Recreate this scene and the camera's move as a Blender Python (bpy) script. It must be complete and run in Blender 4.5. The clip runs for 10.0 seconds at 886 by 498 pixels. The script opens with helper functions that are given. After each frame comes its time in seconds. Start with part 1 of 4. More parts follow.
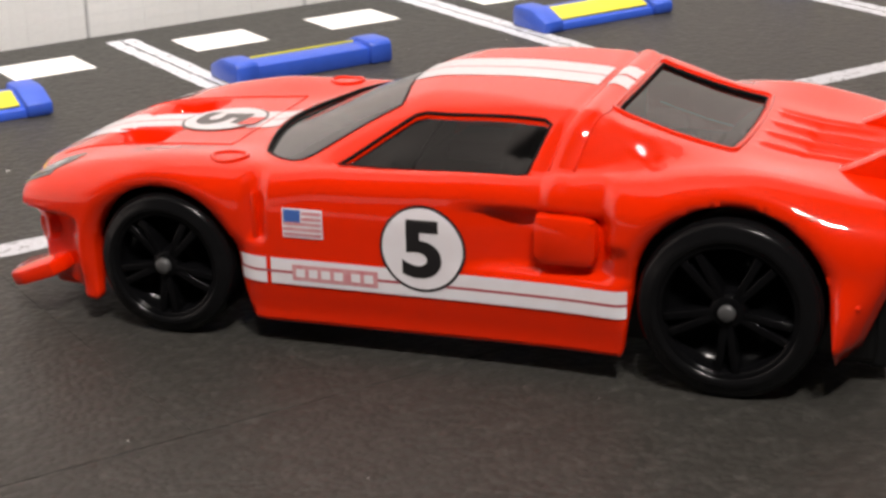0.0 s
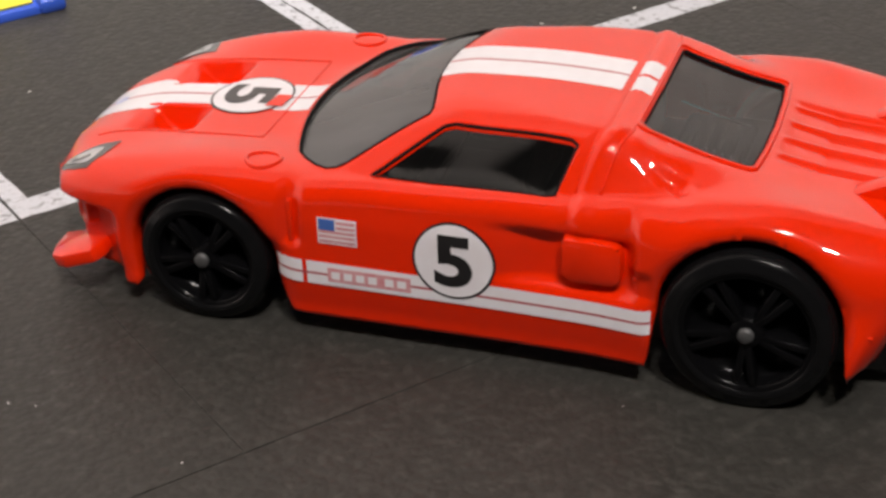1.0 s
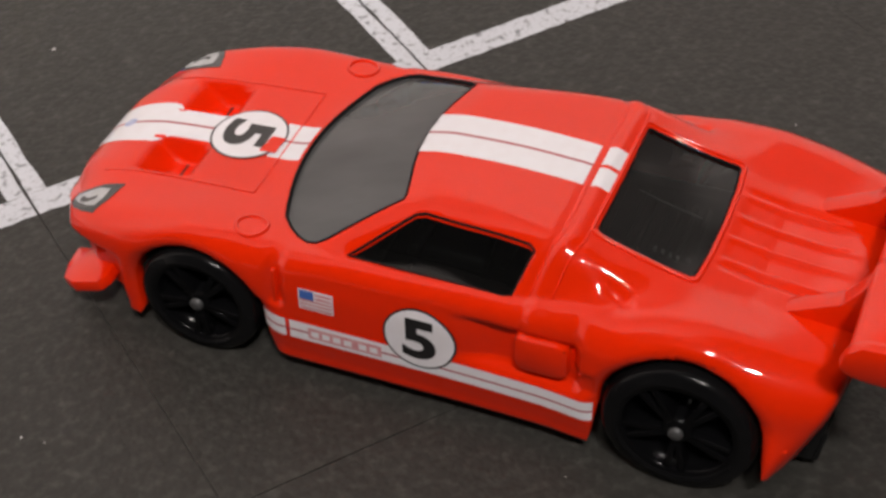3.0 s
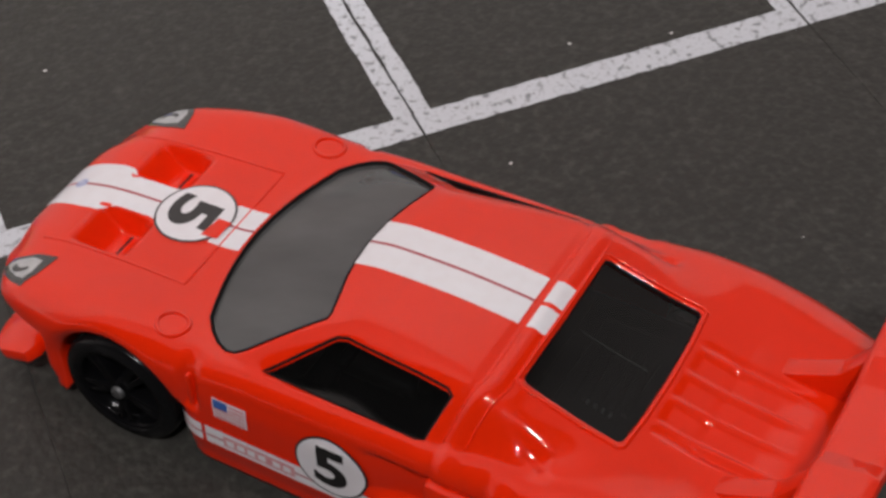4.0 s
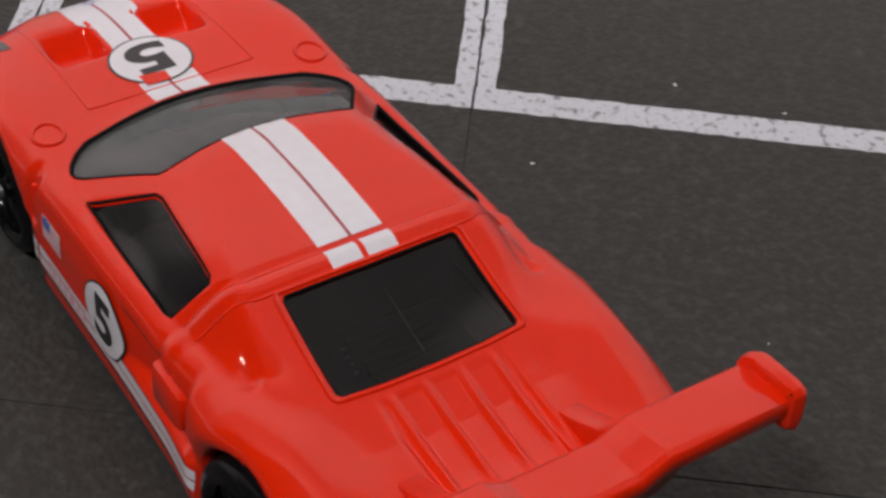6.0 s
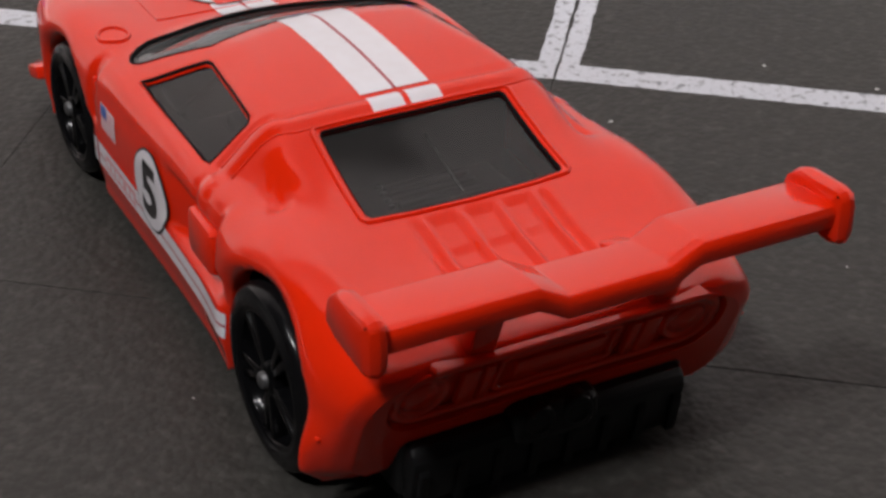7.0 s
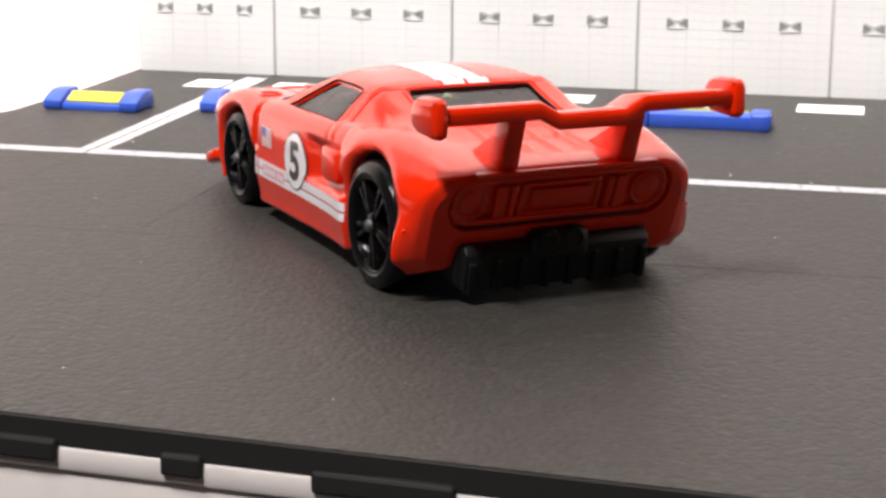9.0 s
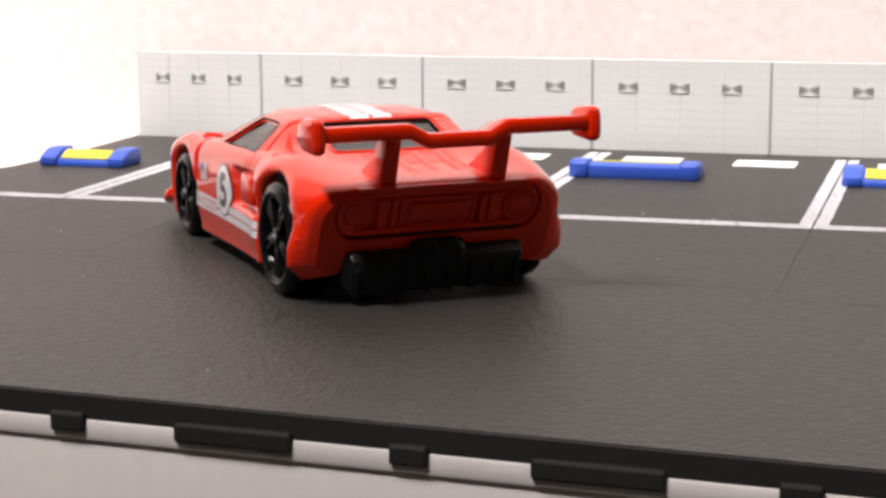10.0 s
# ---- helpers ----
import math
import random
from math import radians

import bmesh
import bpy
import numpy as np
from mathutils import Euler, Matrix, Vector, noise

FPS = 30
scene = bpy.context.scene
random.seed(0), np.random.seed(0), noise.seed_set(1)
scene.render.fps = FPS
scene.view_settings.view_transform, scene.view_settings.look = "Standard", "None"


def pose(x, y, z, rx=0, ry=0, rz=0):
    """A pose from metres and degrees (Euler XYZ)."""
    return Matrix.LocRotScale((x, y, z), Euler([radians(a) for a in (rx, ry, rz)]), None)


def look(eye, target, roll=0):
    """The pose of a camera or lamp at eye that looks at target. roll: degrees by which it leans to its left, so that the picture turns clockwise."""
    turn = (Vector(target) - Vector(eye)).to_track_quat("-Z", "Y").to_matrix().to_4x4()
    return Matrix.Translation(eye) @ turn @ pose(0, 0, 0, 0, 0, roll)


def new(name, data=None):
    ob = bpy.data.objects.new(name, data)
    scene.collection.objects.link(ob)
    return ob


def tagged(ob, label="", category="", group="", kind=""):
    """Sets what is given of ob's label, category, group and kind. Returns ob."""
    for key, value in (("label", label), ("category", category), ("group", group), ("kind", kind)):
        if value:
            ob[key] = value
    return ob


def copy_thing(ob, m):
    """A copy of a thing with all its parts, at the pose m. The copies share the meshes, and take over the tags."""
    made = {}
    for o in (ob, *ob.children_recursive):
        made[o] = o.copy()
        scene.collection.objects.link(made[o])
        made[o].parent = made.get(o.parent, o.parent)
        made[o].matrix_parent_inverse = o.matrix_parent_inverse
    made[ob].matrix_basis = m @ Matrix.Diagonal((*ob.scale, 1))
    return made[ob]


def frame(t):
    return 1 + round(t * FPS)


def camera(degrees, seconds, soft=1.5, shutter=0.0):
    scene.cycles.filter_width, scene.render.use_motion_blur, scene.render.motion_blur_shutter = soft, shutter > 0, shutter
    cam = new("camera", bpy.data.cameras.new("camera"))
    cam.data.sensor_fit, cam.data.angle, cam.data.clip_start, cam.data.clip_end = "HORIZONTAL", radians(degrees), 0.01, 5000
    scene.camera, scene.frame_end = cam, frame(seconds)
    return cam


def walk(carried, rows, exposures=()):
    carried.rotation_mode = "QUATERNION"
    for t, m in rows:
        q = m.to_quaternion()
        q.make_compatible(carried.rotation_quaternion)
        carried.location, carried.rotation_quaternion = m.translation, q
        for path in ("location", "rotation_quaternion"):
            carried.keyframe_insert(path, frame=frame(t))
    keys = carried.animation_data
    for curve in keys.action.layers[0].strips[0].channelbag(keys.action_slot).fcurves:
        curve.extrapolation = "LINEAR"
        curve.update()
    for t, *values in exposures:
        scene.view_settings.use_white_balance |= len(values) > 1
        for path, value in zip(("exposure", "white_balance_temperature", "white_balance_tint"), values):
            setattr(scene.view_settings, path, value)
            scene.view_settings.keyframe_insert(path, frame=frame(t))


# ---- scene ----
cam = camera(27.0, 10.0, soft=3.0)
walk(cam, [
    (0, pose(0.04249, -0.12848, 0.05135, 70.663, 1.725, 19.356)),
    (0.5, pose(0.04205, -0.12455, 0.06647, 65.301, 2.356, 19.853)),
    (1, pose(0.03799, -0.12410, 0.07672, 59.994, 2.080, 18.485)),
    (1.5, pose(0.03801, -0.12473, 0.09320, 55.974, 2.094, 17.309)),
    (2, pose(0.03918, -0.12509, 0.10268, 52.905, 1.858, 17.133)),
    (2.2, pose(0.04084, -0.12303, 0.10524, 51.911, 2.158, 17.589)),
    (3.3, pose(0.04341, -0.10437, 0.11519, 46.985, 1.723, 23.146)),
    (3.5, pose(0.04422, -0.09924, 0.11656, 46.436, 2.096, 24.000)),
    (4, pose(0.05133, -0.08434, 0.11870, 44.755, 1.304, 29.336)),
    (4.5, pose(0.06189, -0.07140, 0.12377, 44.466, 1.174, 36.660)),
    (5, pose(0.06914, -0.06294, 0.11703, 43.358, 0.429, 45.561)),
    (5.5, pose(0.07907, -0.05747, 0.11310, 45.460, -2.271, 51.730)),
    (6, pose(0.09011, -0.05112, 0.10285, 48.140, -3.594, 57.076)),
    (6.2, pose(0.09447, -0.04946, 0.09704, 49.506, -3.257, 59.140)),
    (7.3, pose(0.11189, -0.05186, 0.06766, 60.338, -1.084, 61.702)),
    (7.5, pose(0.11212, -0.05754, 0.06253, 60.957, -1.295, 59.113)),
    (8, pose(0.12032, -0.05417, 0.05254, 67.755, -0.392, 63.326)),
    (8.5, pose(0.14755, -0.07447, 0.05186, 72.483, -0.382, 62.924)),
    (9, pose(0.18174, -0.08269, 0.04627, 76.337, -0.298, 64.923)),
    (9.2, pose(0.18746, -0.07869, 0.04288, 77.508, -0.033, 66.004)),
    (9.5, pose(0.20172, -0.07517, 0.04174, 79.148, -0.075, 67.554)),
    (10, pose(0.21234, -0.07395, 0.04111, 79.733, 0.260, 67.555)),
], exposures=[
    (0.0, -0.22, 6750, 10),
    (0.5, -0.4, 6750, 10),
    (2.0, -0.48, 6750, 10),
    (3.5, -0.88, 6550, 10),
    (4.5, -1.03, 6250, 10),
    (6.0, -1.03, 6250, 10),
    (7.5, -0.48, 6300, 11),
    (8.5, 0.4, 6500, 9),
    (9.2, 0.1, 6550, 11),
    (10.0, -0.1, 6600, 12),
])

# ---------------------------------------------------------------- world and light
MM = 0.001
LOT_TURN = 0.9006            # heading of the row of parking bays
LOT_ORIGIN = (-17.82, 29.61)
BAY = 42.34                  # width of a bay, mm
SEAMS = [-106.0, -67.0, -BAY, 0.0, BAY, 2 * BAY, 3 * BAY, 4 * BAY]      # where boards meet; the second bay is a narrow one
WALL_N = 75.5                # distance of the garage wall from the bay line
WALL_H = 16.0
JOINTS = [-89.9] + [-65.0 + 31.27 * k for k in range(8)]          # where the garage panels meet
EDGE = lambda u: -103.35 - 0.0729 * u                               # front edge of the boards
LOT = pose(LOT_ORIGIN[0] * MM, LOT_ORIGIN[1] * MM, 0, 0, 0, math.degrees(LOT_TURN))

world = bpy.data.worlds.new("world")
world.use_nodes = True
scene.world = world
world.node_tree.nodes["Background"].inputs[0].default_value = (1.0, 0.96, 0.92, 1)
world.node_tree.nodes["Background"].inputs[1].default_value = 0.03


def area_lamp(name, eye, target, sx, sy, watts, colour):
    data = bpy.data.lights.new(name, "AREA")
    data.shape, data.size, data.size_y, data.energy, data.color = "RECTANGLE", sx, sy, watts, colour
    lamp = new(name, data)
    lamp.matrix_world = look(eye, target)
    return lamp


# a fitting with two bulbs
area_lamp("ceiling_lamp", (0.36, -0.60, 1.03), (0, 0, 0), 0.12, 0.06, 12.5, (1.0, 0.955, 0.93))
area_lamp("ceiling_lamp", (0.16, -0.63, 1.03), (0, 0, 0), 0.06, 0.06, 4.5, (1.0, 0.955, 0.93))
# added fill, no fixture seen: brightens the upper wall and ceiling for reflections
upward = area_lamp("upper_wall_fill", (0.20, -0.63, 1.08), (-0.35, 0.15, 1.5), 0.20, 0.11, 2.4, (1.0, 0.945, 0.92))
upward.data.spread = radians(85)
# unseen strip added to brighten the plaster wall and the far bays
wall_wash = area_lamp("wall_wash", tuple(LOT @ Vector((-0.02, -0.02, 0.34))), tuple(LOT @ Vector((-0.02, 0.08, 0.12))), 0.8, 0.03, 0.78, (1.0, 0.955, 0.935))
wall_wash.data.spread = radians(48)

# ---------------------------------------------------------------- materials


def material(name, colour, rough=0.5, metal=0.0, coat=0.0, grain=0.0, grain_scale=2000, blotch=0.0, blotch_scale=60,
             bump=0.0, bump_scale=3000, bump_detail=2.0, spec=0.5, dark=None, spots=(0.35, 0.68), grit=0.0):
    m = bpy.data.materials.new(name)
    m.use_nodes = True
    nt = m.node_tree
    b = nt.nodes["Principled BSDF"]
    b.inputs["Roughness"].default_value = rough
    b.inputs["Metallic"].default_value = metal
    b.inputs["Coat Weight"].default_value = coat
    b.inputs["Coat Roughness"].default_value = 0.035
    b.inputs["Coat IOR"].default_value = 1.48
    b.inputs["Specular IOR Level"].default_value = spec
    b.inputs["Base Color"].default_value = (*colour, 1)
    co = nt.nodes.new("ShaderNodeTexCoord")

    def noise_node(scale, detail=4.0):
        n = nt.nodes.new("ShaderNodeTexNoise")
        n.inputs["Scale"].default_value = scale
        n.inputs["Detail"].default_value = detail
        nt.links.new(co.outputs["Object"], n.inputs["Vector"])
        return n.outputs["Fac"]

    last = None
    dark = dark or tuple(c * 0.6 for c in colour)
    for amount, scale in ((blotch, blotch_scale), (grain, grain_scale)):
        if amount <= 0:
            continue
        ramp = nt.nodes.new("ShaderNodeMapRange")
        ramp.inputs["From Min"].default_value, ramp.inputs["From Max"].default_value = spots
        ramp.inputs["To Min"].default_value, ramp.inputs["To Max"].default_value = 0.0, amount
        nt.links.new(noise_node(scale), ramp.inputs["Value"])
        mix = nt.nodes.new("ShaderNodeMix")
        mix.data_type = "RGBA"
        mix.inputs["A"].default_value = (*colour, 1)
        mix.inputs["B"].default_value = (*dark, 1)
        if last:
            nt.links.new(last, mix.inputs["A"])
        nt.links.new(ramp.outputs["Result"], mix.inputs["Factor"])
        last = mix.outputs["Result"]
    if last:
        nt.links.new(last, b.inputs["Base Color"])
    if grit > 0:
        # packed grains: height falls off from the middle of each cell
        cells = nt.nodes.new("ShaderNodeTexVoronoi")
        cells.inputs["Scale"].default_value = grit
        nt.links.new(co.outputs["Object"], cells.inputs["Vector"])
        mul = nt.nodes.new("ShaderNodeMath")
        mul.operation = "MULTIPLY"
        nt.links.new(cells.outputs["Distance"], mul.inputs[0])
        nt.links.new(noise_node(bump_scale, bump_detail), mul.inputs[1])
        bn = nt.nodes.new("ShaderNodeBump")
        bn.invert = True
        bn.inputs["Strength"].default_value = bump
        bn.inputs["Distance"].default_value = 0.0003
        nt.links.new(mul.outputs[0], bn.inputs["Height"])
        nt.links.new(bn.outputs["Normal"], b.inputs["Normal"])
    elif bump > 0:
        bn = nt.nodes.new("ShaderNodeBump")
        bn.inputs["Strength"].default_value = bump
        bn.inputs["Distance"].default_value = 0.0002
        nt.links.new(noise_node(bump_scale, bump_detail), bn.inputs["Height"])
        nt.links.new(bn.outputs["Normal"], b.inputs["Normal"])
    return m


RED = material("red_paint", (0.84, 0.022, 0.001), 0.36, coat=1.0, spec=0.03, grain=0.12, grain_scale=700, blotch=0.15, blotch_scale=70,
               bump=0.07, bump_scale=300, dark=(0.68, 0.026, 0.003))
WHITE_INK = material("white_ink", (0.84, 0.81, 0.85), 0.35, coat=0.6, grain=0.2, grain_scale=900, dark=(0.72, 0.62, 0.62))
LINE_INK = material("red_line_ink", (0.42, 0.06, 0.08), 0.4)
BLACK_INK = material("black_ink", (0.012, 0.011, 0.012), 0.35, coat=0.5)
BLUE_INK = material("blue_ink", (0.05, 0.13, 0.42), 0.4)
BADGE_INK = material("faded_badge_ink", (0.25, 0.3, 0.55), 0.4, grain=0.6, grain_scale=2500, dark=(0.75, 0.72, 0.78))
PINK_INK = material("faded_red_ink", (0.62, 0.22, 0.25), 0.4, grain=0.4, grain_scale=1500, dark=(0.8, 0.62, 0.62))
SEAL = material("black_seal", (0.006, 0.006, 0.006), 0.75, spec=0.15)
TYRE = material("black_wheel_plastic", (0.006, 0.006, 0.0065), 0.18, spec=0.14, grain=0.3, grain_scale=1200, bump=0.05, bump_scale=1500)
RIM = material("gloss_black_rim", (0.004, 0.004, 0.0045), 0.14, spec=0.10, grain=0.3, grain_scale=900)
AXLE = material("steel_axle", (0.12, 0.12, 0.122), 0.5, metal=0.6)
CHASSIS = material("black_chassis_plastic", (0.007, 0.007, 0.0075), 0.36, spec=0.3, grain=0.4, grain_scale=900, bump=0.1, bump_scale=900)
SEAT = material("dark_interior_plastic", (0.028, 0.029, 0.031), 0.45, grain=0.3, grain_scale=900)
LAMP_DARK = material("headlight_dark_ink", (0.03, 0.03, 0.03), 0.2, coat=0.6)
LAMP_SILVER = material("headlight_silver_ink", (0.56, 0.56, 0.57), 0.35, metal=0.2, coat=0.5, grain=0.5, grain_scale=900)
MAT_TILE = material("asphalt_board", (0.072, 0.069, 0.062), 0.5, grain=0.62, grain_scale=1000, blotch=0.4, blotch_scale=420,
                    bump=0.55, bump_scale=800, bump_detail=4.0, grit=1500, spec=0.27, spots=(0.30, 0.52), dark=(0.023, 0.022, 0.0195))
BOARD_EDGE = material("black_board_edge", (0.007, 0.007, 0.007), 0.7, grain=0.4, grain_scale=900)
LINE_PAINT = material("worn_line_paint", (0.57, 0.58, 0.62), 0.6, grain=0.25, grain_scale=2500, blotch=0.75, blotch_scale=1100, spots=(0.55, 0.66), dark=(0.12, 0.12, 0.13))
DASH_PAINT = material("white_dash_paint", (0.78, 0.77, 0.75), 0.6, grain=0.2, grain_scale=1200, dark=(0.55, 0.54, 0.52))
STOP_BLUE = material("blue_plastic", (0.035, 0.105, 0.58), 0.38, coat=0.2, grain=0.2, grain_scale=700, bump=0.08, bump_scale=700)
STOP_YELLOW = material("yellow_plastic", (0.75, 0.68, 0.05), 0.45, grain=0.2, grain_scale=900)
GARAGE = material("garage_white_board", (0.70, 0.70, 0.69), 0.6, grain=0.25, grain_scale=1500, blotch=0.25, blotch_scale=90, dark=(0.55, 0.55, 0.55))
GARAGE_LINE = material("garage_grey_line", (0.5, 0.5, 0.5), 0.7)
WINDOW_WHITE = material("garage_window_white", (0.72, 0.72, 0.71), 0.6)
DOOR_WINDOW = material("garage_window_ink", (0.21, 0.22, 0.21), 0.5)
TABLE = material("pale_table_laminate", (0.74, 0.69, 0.67), 0.35, grain=0.1, grain_scale=500, blotch=0.15, blotch_scale=9)
PLASTER = material("pale_plaster", (0.84, 0.775, 0.75), 0.8, grain=0.4, grain_scale=420, blotch=0.2, blotch_scale=90, bump=0.7, bump_scale=260,
                   dark=(0.64, 0.55, 0.52))
CEILING = material("ceiling_white", (0.8, 0.77, 0.75), 0.8, blotch=0.1, blotch_scale=4)
# dark tone stands in for an unlit room; its real paint is unknown
UNLIT_ROOM = material("unlit_room_tone", (0.11, 0.10, 0.095), 0.8, blotch=0.3, blotch_scale=3)


def smoked_glass(name, grey, veil):
    m = bpy.data.materials.new(name)
    m.use_nodes = True
    nt = m.node_tree
    nt.nodes.clear()
    out = nt.nodes.new("ShaderNodeOutputMaterial")
    clear = nt.nodes.new("ShaderNodeBsdfTransparent")
    clear.inputs[0].default_value = (0.36, 0.38, 0.37, 1)
    grey_veil = nt.nodes.new("ShaderNodeBsdfDiffuse")
    # streaks in the veil; on the windscreen it stands in for a reflection
    co = nt.nodes.new("ShaderNodeTexCoord")
    stretch = nt.nodes.new("ShaderNodeMapping")
    stretch.inputs["Scale"].default_value = (60, 190, 110)
    stretch.inputs["Rotation"].default_value = (0, 0, 0.5)
    noise = nt.nodes.new("ShaderNodeTexNoise")
    noise.inputs["Scale"].default_value, noise.inputs["Detail"].default_value = 1.0, 5.0
    ramp = nt.nodes.new("ShaderNodeMapRange")
    ramp.inputs["From Min"].default_value, ramp.inputs["From Max"].default_value = 0.3, 0.7
    ramp.inputs["To Min"].default_value, ramp.inputs["To Max"].default_value = grey * 0.75, grey * 1.2
    nt.links.new(co.outputs["Object"], stretch.inputs["Vector"])
    nt.links.new(stretch.outputs["Vector"], noise.inputs["Vector"])
    nt.links.new(noise.outputs["Fac"], ramp.inputs["Value"])
    nt.links.new(ramp.outputs["Result"], grey_veil.inputs[0])
    body = nt.nodes.new("ShaderNodeMixShader")
    body.inputs[0].default_value = veil
    gloss = nt.nodes.new("ShaderNodeBsdfGlossy")
    gloss.inputs["Roughness"].default_value = 0.05
    # moulded plastic is never quite flat
    wave = nt.nodes.new("ShaderNodeTexNoise")
    wave.inputs["Scale"].default_value, wave.inputs["Detail"].default_value = 85.0, 1.0
    dent = nt.nodes.new("ShaderNodeBump")
    dent.inputs["Strength"].default_value, dent.inputs["Distance"].default_value = 0.35, 0.0015
    nt.links.new(co.outputs["Object"], wave.inputs["Vector"])
    nt.links.new(wave.outputs["Fac"], dent.inputs["Height"])
    nt.links.new(dent.outputs["Normal"], gloss.inputs["Normal"])
    fres = nt.nodes.new("ShaderNodeFresnel")
    fres.inputs[0].default_value = 1.5
    mix = nt.nodes.new("ShaderNodeMixShader")
    nt.links.new(clear.outputs[0], body.inputs[1])
    nt.links.new(grey_veil.outputs[0], body.inputs[2])
    nt.links.new(fres.outputs[0], mix.inputs[0])
    nt.links.new(body.outputs[0], mix.inputs[1])
    nt.links.new(gloss.outputs[0], mix.inputs[2])
    nt.links.new(mix.outputs[0], out.inputs[0])
    return m


GLASS = smoked_glass("smoked_window_plastic", 0.008, 0.5)
# same plastic, with the ceiling's grey reflection put into its colour
VEILED_GLASS = smoked_glass("veiled_windscreen_plastic", 0.115, 0.75)

# ---------------------------------------------------------------- mesh helpers (all in millimetres)


def mesh_of(name, verts, faces, mat, smooth=True):
    me = bpy.data.meshes.new(name)
    me.from_pydata([(v[0] * MM, v[1] * MM, v[2] * MM) for v in verts], [], faces)
    me.materials.append(mat)
    if smooth:
        me.polygons.foreach_set("use_smooth", [True] * len(me.polygons))
        if smooth is not True:
            me.set_sharp_from_angle(angle=radians(smooth))
    me.update()
    return me


def part(name, verts, faces, mat, parent, label="", smooth=True):
    ob = new(name, mesh_of(name, verts, faces, mat, smooth))
    ob.parent = parent
    if label:
        tagged(ob, label)
    return ob


def bm_data(bm):
    """Vertices and faces of a bmesh, which is freed."""
    bm.verts.index_update()
    out = [tuple(v.co) for v in bm.verts], [[v.index for v in f.verts] for f in bm.faces]
    bm.free()
    return out


def box(x0, x1, y0, y1, z0, z1, bevel=0.2, segments=2):
    bm = bmesh.new()
    bmesh.ops.create_cube(bm, size=1, matrix=Matrix.LocRotScale(((x0 + x1) / 2, (y0 + y1) / 2, (z0 + z1) / 2), None,
                                                               (abs(x1 - x0), abs(y1 - y0), abs(z1 - z0))))
    if bevel > 0:
        bmesh.ops.bevel(bm, geom=list(bm.edges), offset=bevel, segments=segments, affect="EDGES", profile=0.5)
    return bm_data(bm)


def joined(*pieces):
    verts, faces = [], []
    for v, f in pieces:
        k = len(verts)
        verts += list(v)
        faces += [[i + k for i in q] for q in f]
    return verts, faces


def moved(piece, m):
    return [tuple(m @ Vector(v)) for v in piece[0]], piece[1]


def lathe(profile, n=48, closed=False):
    """Turns a list of (radius, y) about the y axis."""
    verts, faces = [], []
    k = len(profile)
    for i in range(n):
        a = 2 * math.pi * i / n
        verts += [(r * math.cos(a), y, r * math.sin(a)) for r, y in profile]
    for i in range(n):
        j = (i + 1) % n
        for q in range(k if closed else k - 1):
            p = (q + 1) % k
            faces.append([i * k + q, i * k + p, j * k + p, j * k + q])
    return verts, faces


def tube(path, radius, n=8, loop=False):
    """A round bar along a list of points."""
    pts = [Vector(p) for p in path]
    verts, faces = [], []
    c = len(pts)
    for i, p in enumerate(pts):
        a = pts[(i - 1) % c] if loop or i else p
        b = pts[(i + 1) % c] if loop or i < c - 1 else p
        way = (b - a).normalized()
        side = way.cross(Vector((0, 0, 1)))
        if side.length < 0.1:
            side = way.cross(Vector((0, 1, 0)))
        side.normalize()
        up = side.cross(way)
        for q in range(n):
            w = 2 * math.pi * q / n
            verts.append(tuple(p + radius * (math.cos(w) * side + math.sin(w) * up)))
    for i in range(c if loop else c - 1):
        j = (i + 1) % c
        for q in range(n):
            r = (q + 1) % n
            faces.append([i * n + q, j * n + q, j * n + r, i * n + r])
    if not loop:
        faces += [list(range(n)), list(range((c - 1) * n, c * n))]
    return verts, faces


def prism(outline, lo, hi, axis="y", bevel=0.15):
    """An outline in the plane across an axis, thickened along that axis from lo to hi, with bevelled edges."""
    def at(p, v):
        return {"y": (p[0], v, p[1]), "x": (v, p[0], p[1]), "z": (p[0], p[1], v)}[axis]
    bm = bmesh.new()
    a = [bm.verts.new(at(p, lo)) for p in outline]
    b = [bm.verts.new(at(p, hi)) for p in outline]
    bm.faces.new(a), bm.faces.new(list(reversed(b)))
    for i in range(len(a)):
        j = (i + 1) % len(a)
        bm.faces.new([a[i], b[i], b[j], a[j]])
    bmesh.ops.recalc_face_normals(bm, faces=list(bm.faces))
    if bevel > 0:
        bmesh.ops.bevel(bm, geom=list(bm.edges), offset=bevel, segments=2, affect="EDGES", profile=0.5)
    return bm_data(bm)


def curve_through(xs, ys):
    """A smooth monotone curve through the points, as a function."""
    xs, ys = np.array(xs, float), np.array(ys, float)
    h = np.diff(xs)
    s = np.diff(ys) / h
    m = np.zeros_like(ys)
    for i in range(1, len(xs) - 1):
        if s[i - 1] * s[i] > 0:
            m[i] = 2 * s[i - 1] * s[i] / (s[i - 1] + s[i])
    m[0], m[-1] = s[0], s[-1]

    def value(x):
        x = min(max(x, xs[0]), xs[-1])
        i = min(max(int(np.searchsorted(xs, x)) - 1, 0), len(xs) - 2)
        t = (x - xs[i]) / h[i]
        return float((2 * t**3 - 3 * t * t + 1) * ys[i] + (t**3 - 2 * t * t + t) * h[i] * m[i]
                     + (3 * t * t - 2 * t**3) * ys[i + 1] + (t**3 - t * t) * h[i] * m[i + 1])
    return value


def ease(a, b, x):
    t = min(max((x - a) / (b - a), 0.0), 1.0)
    return t * t * (3 - 2 * t)


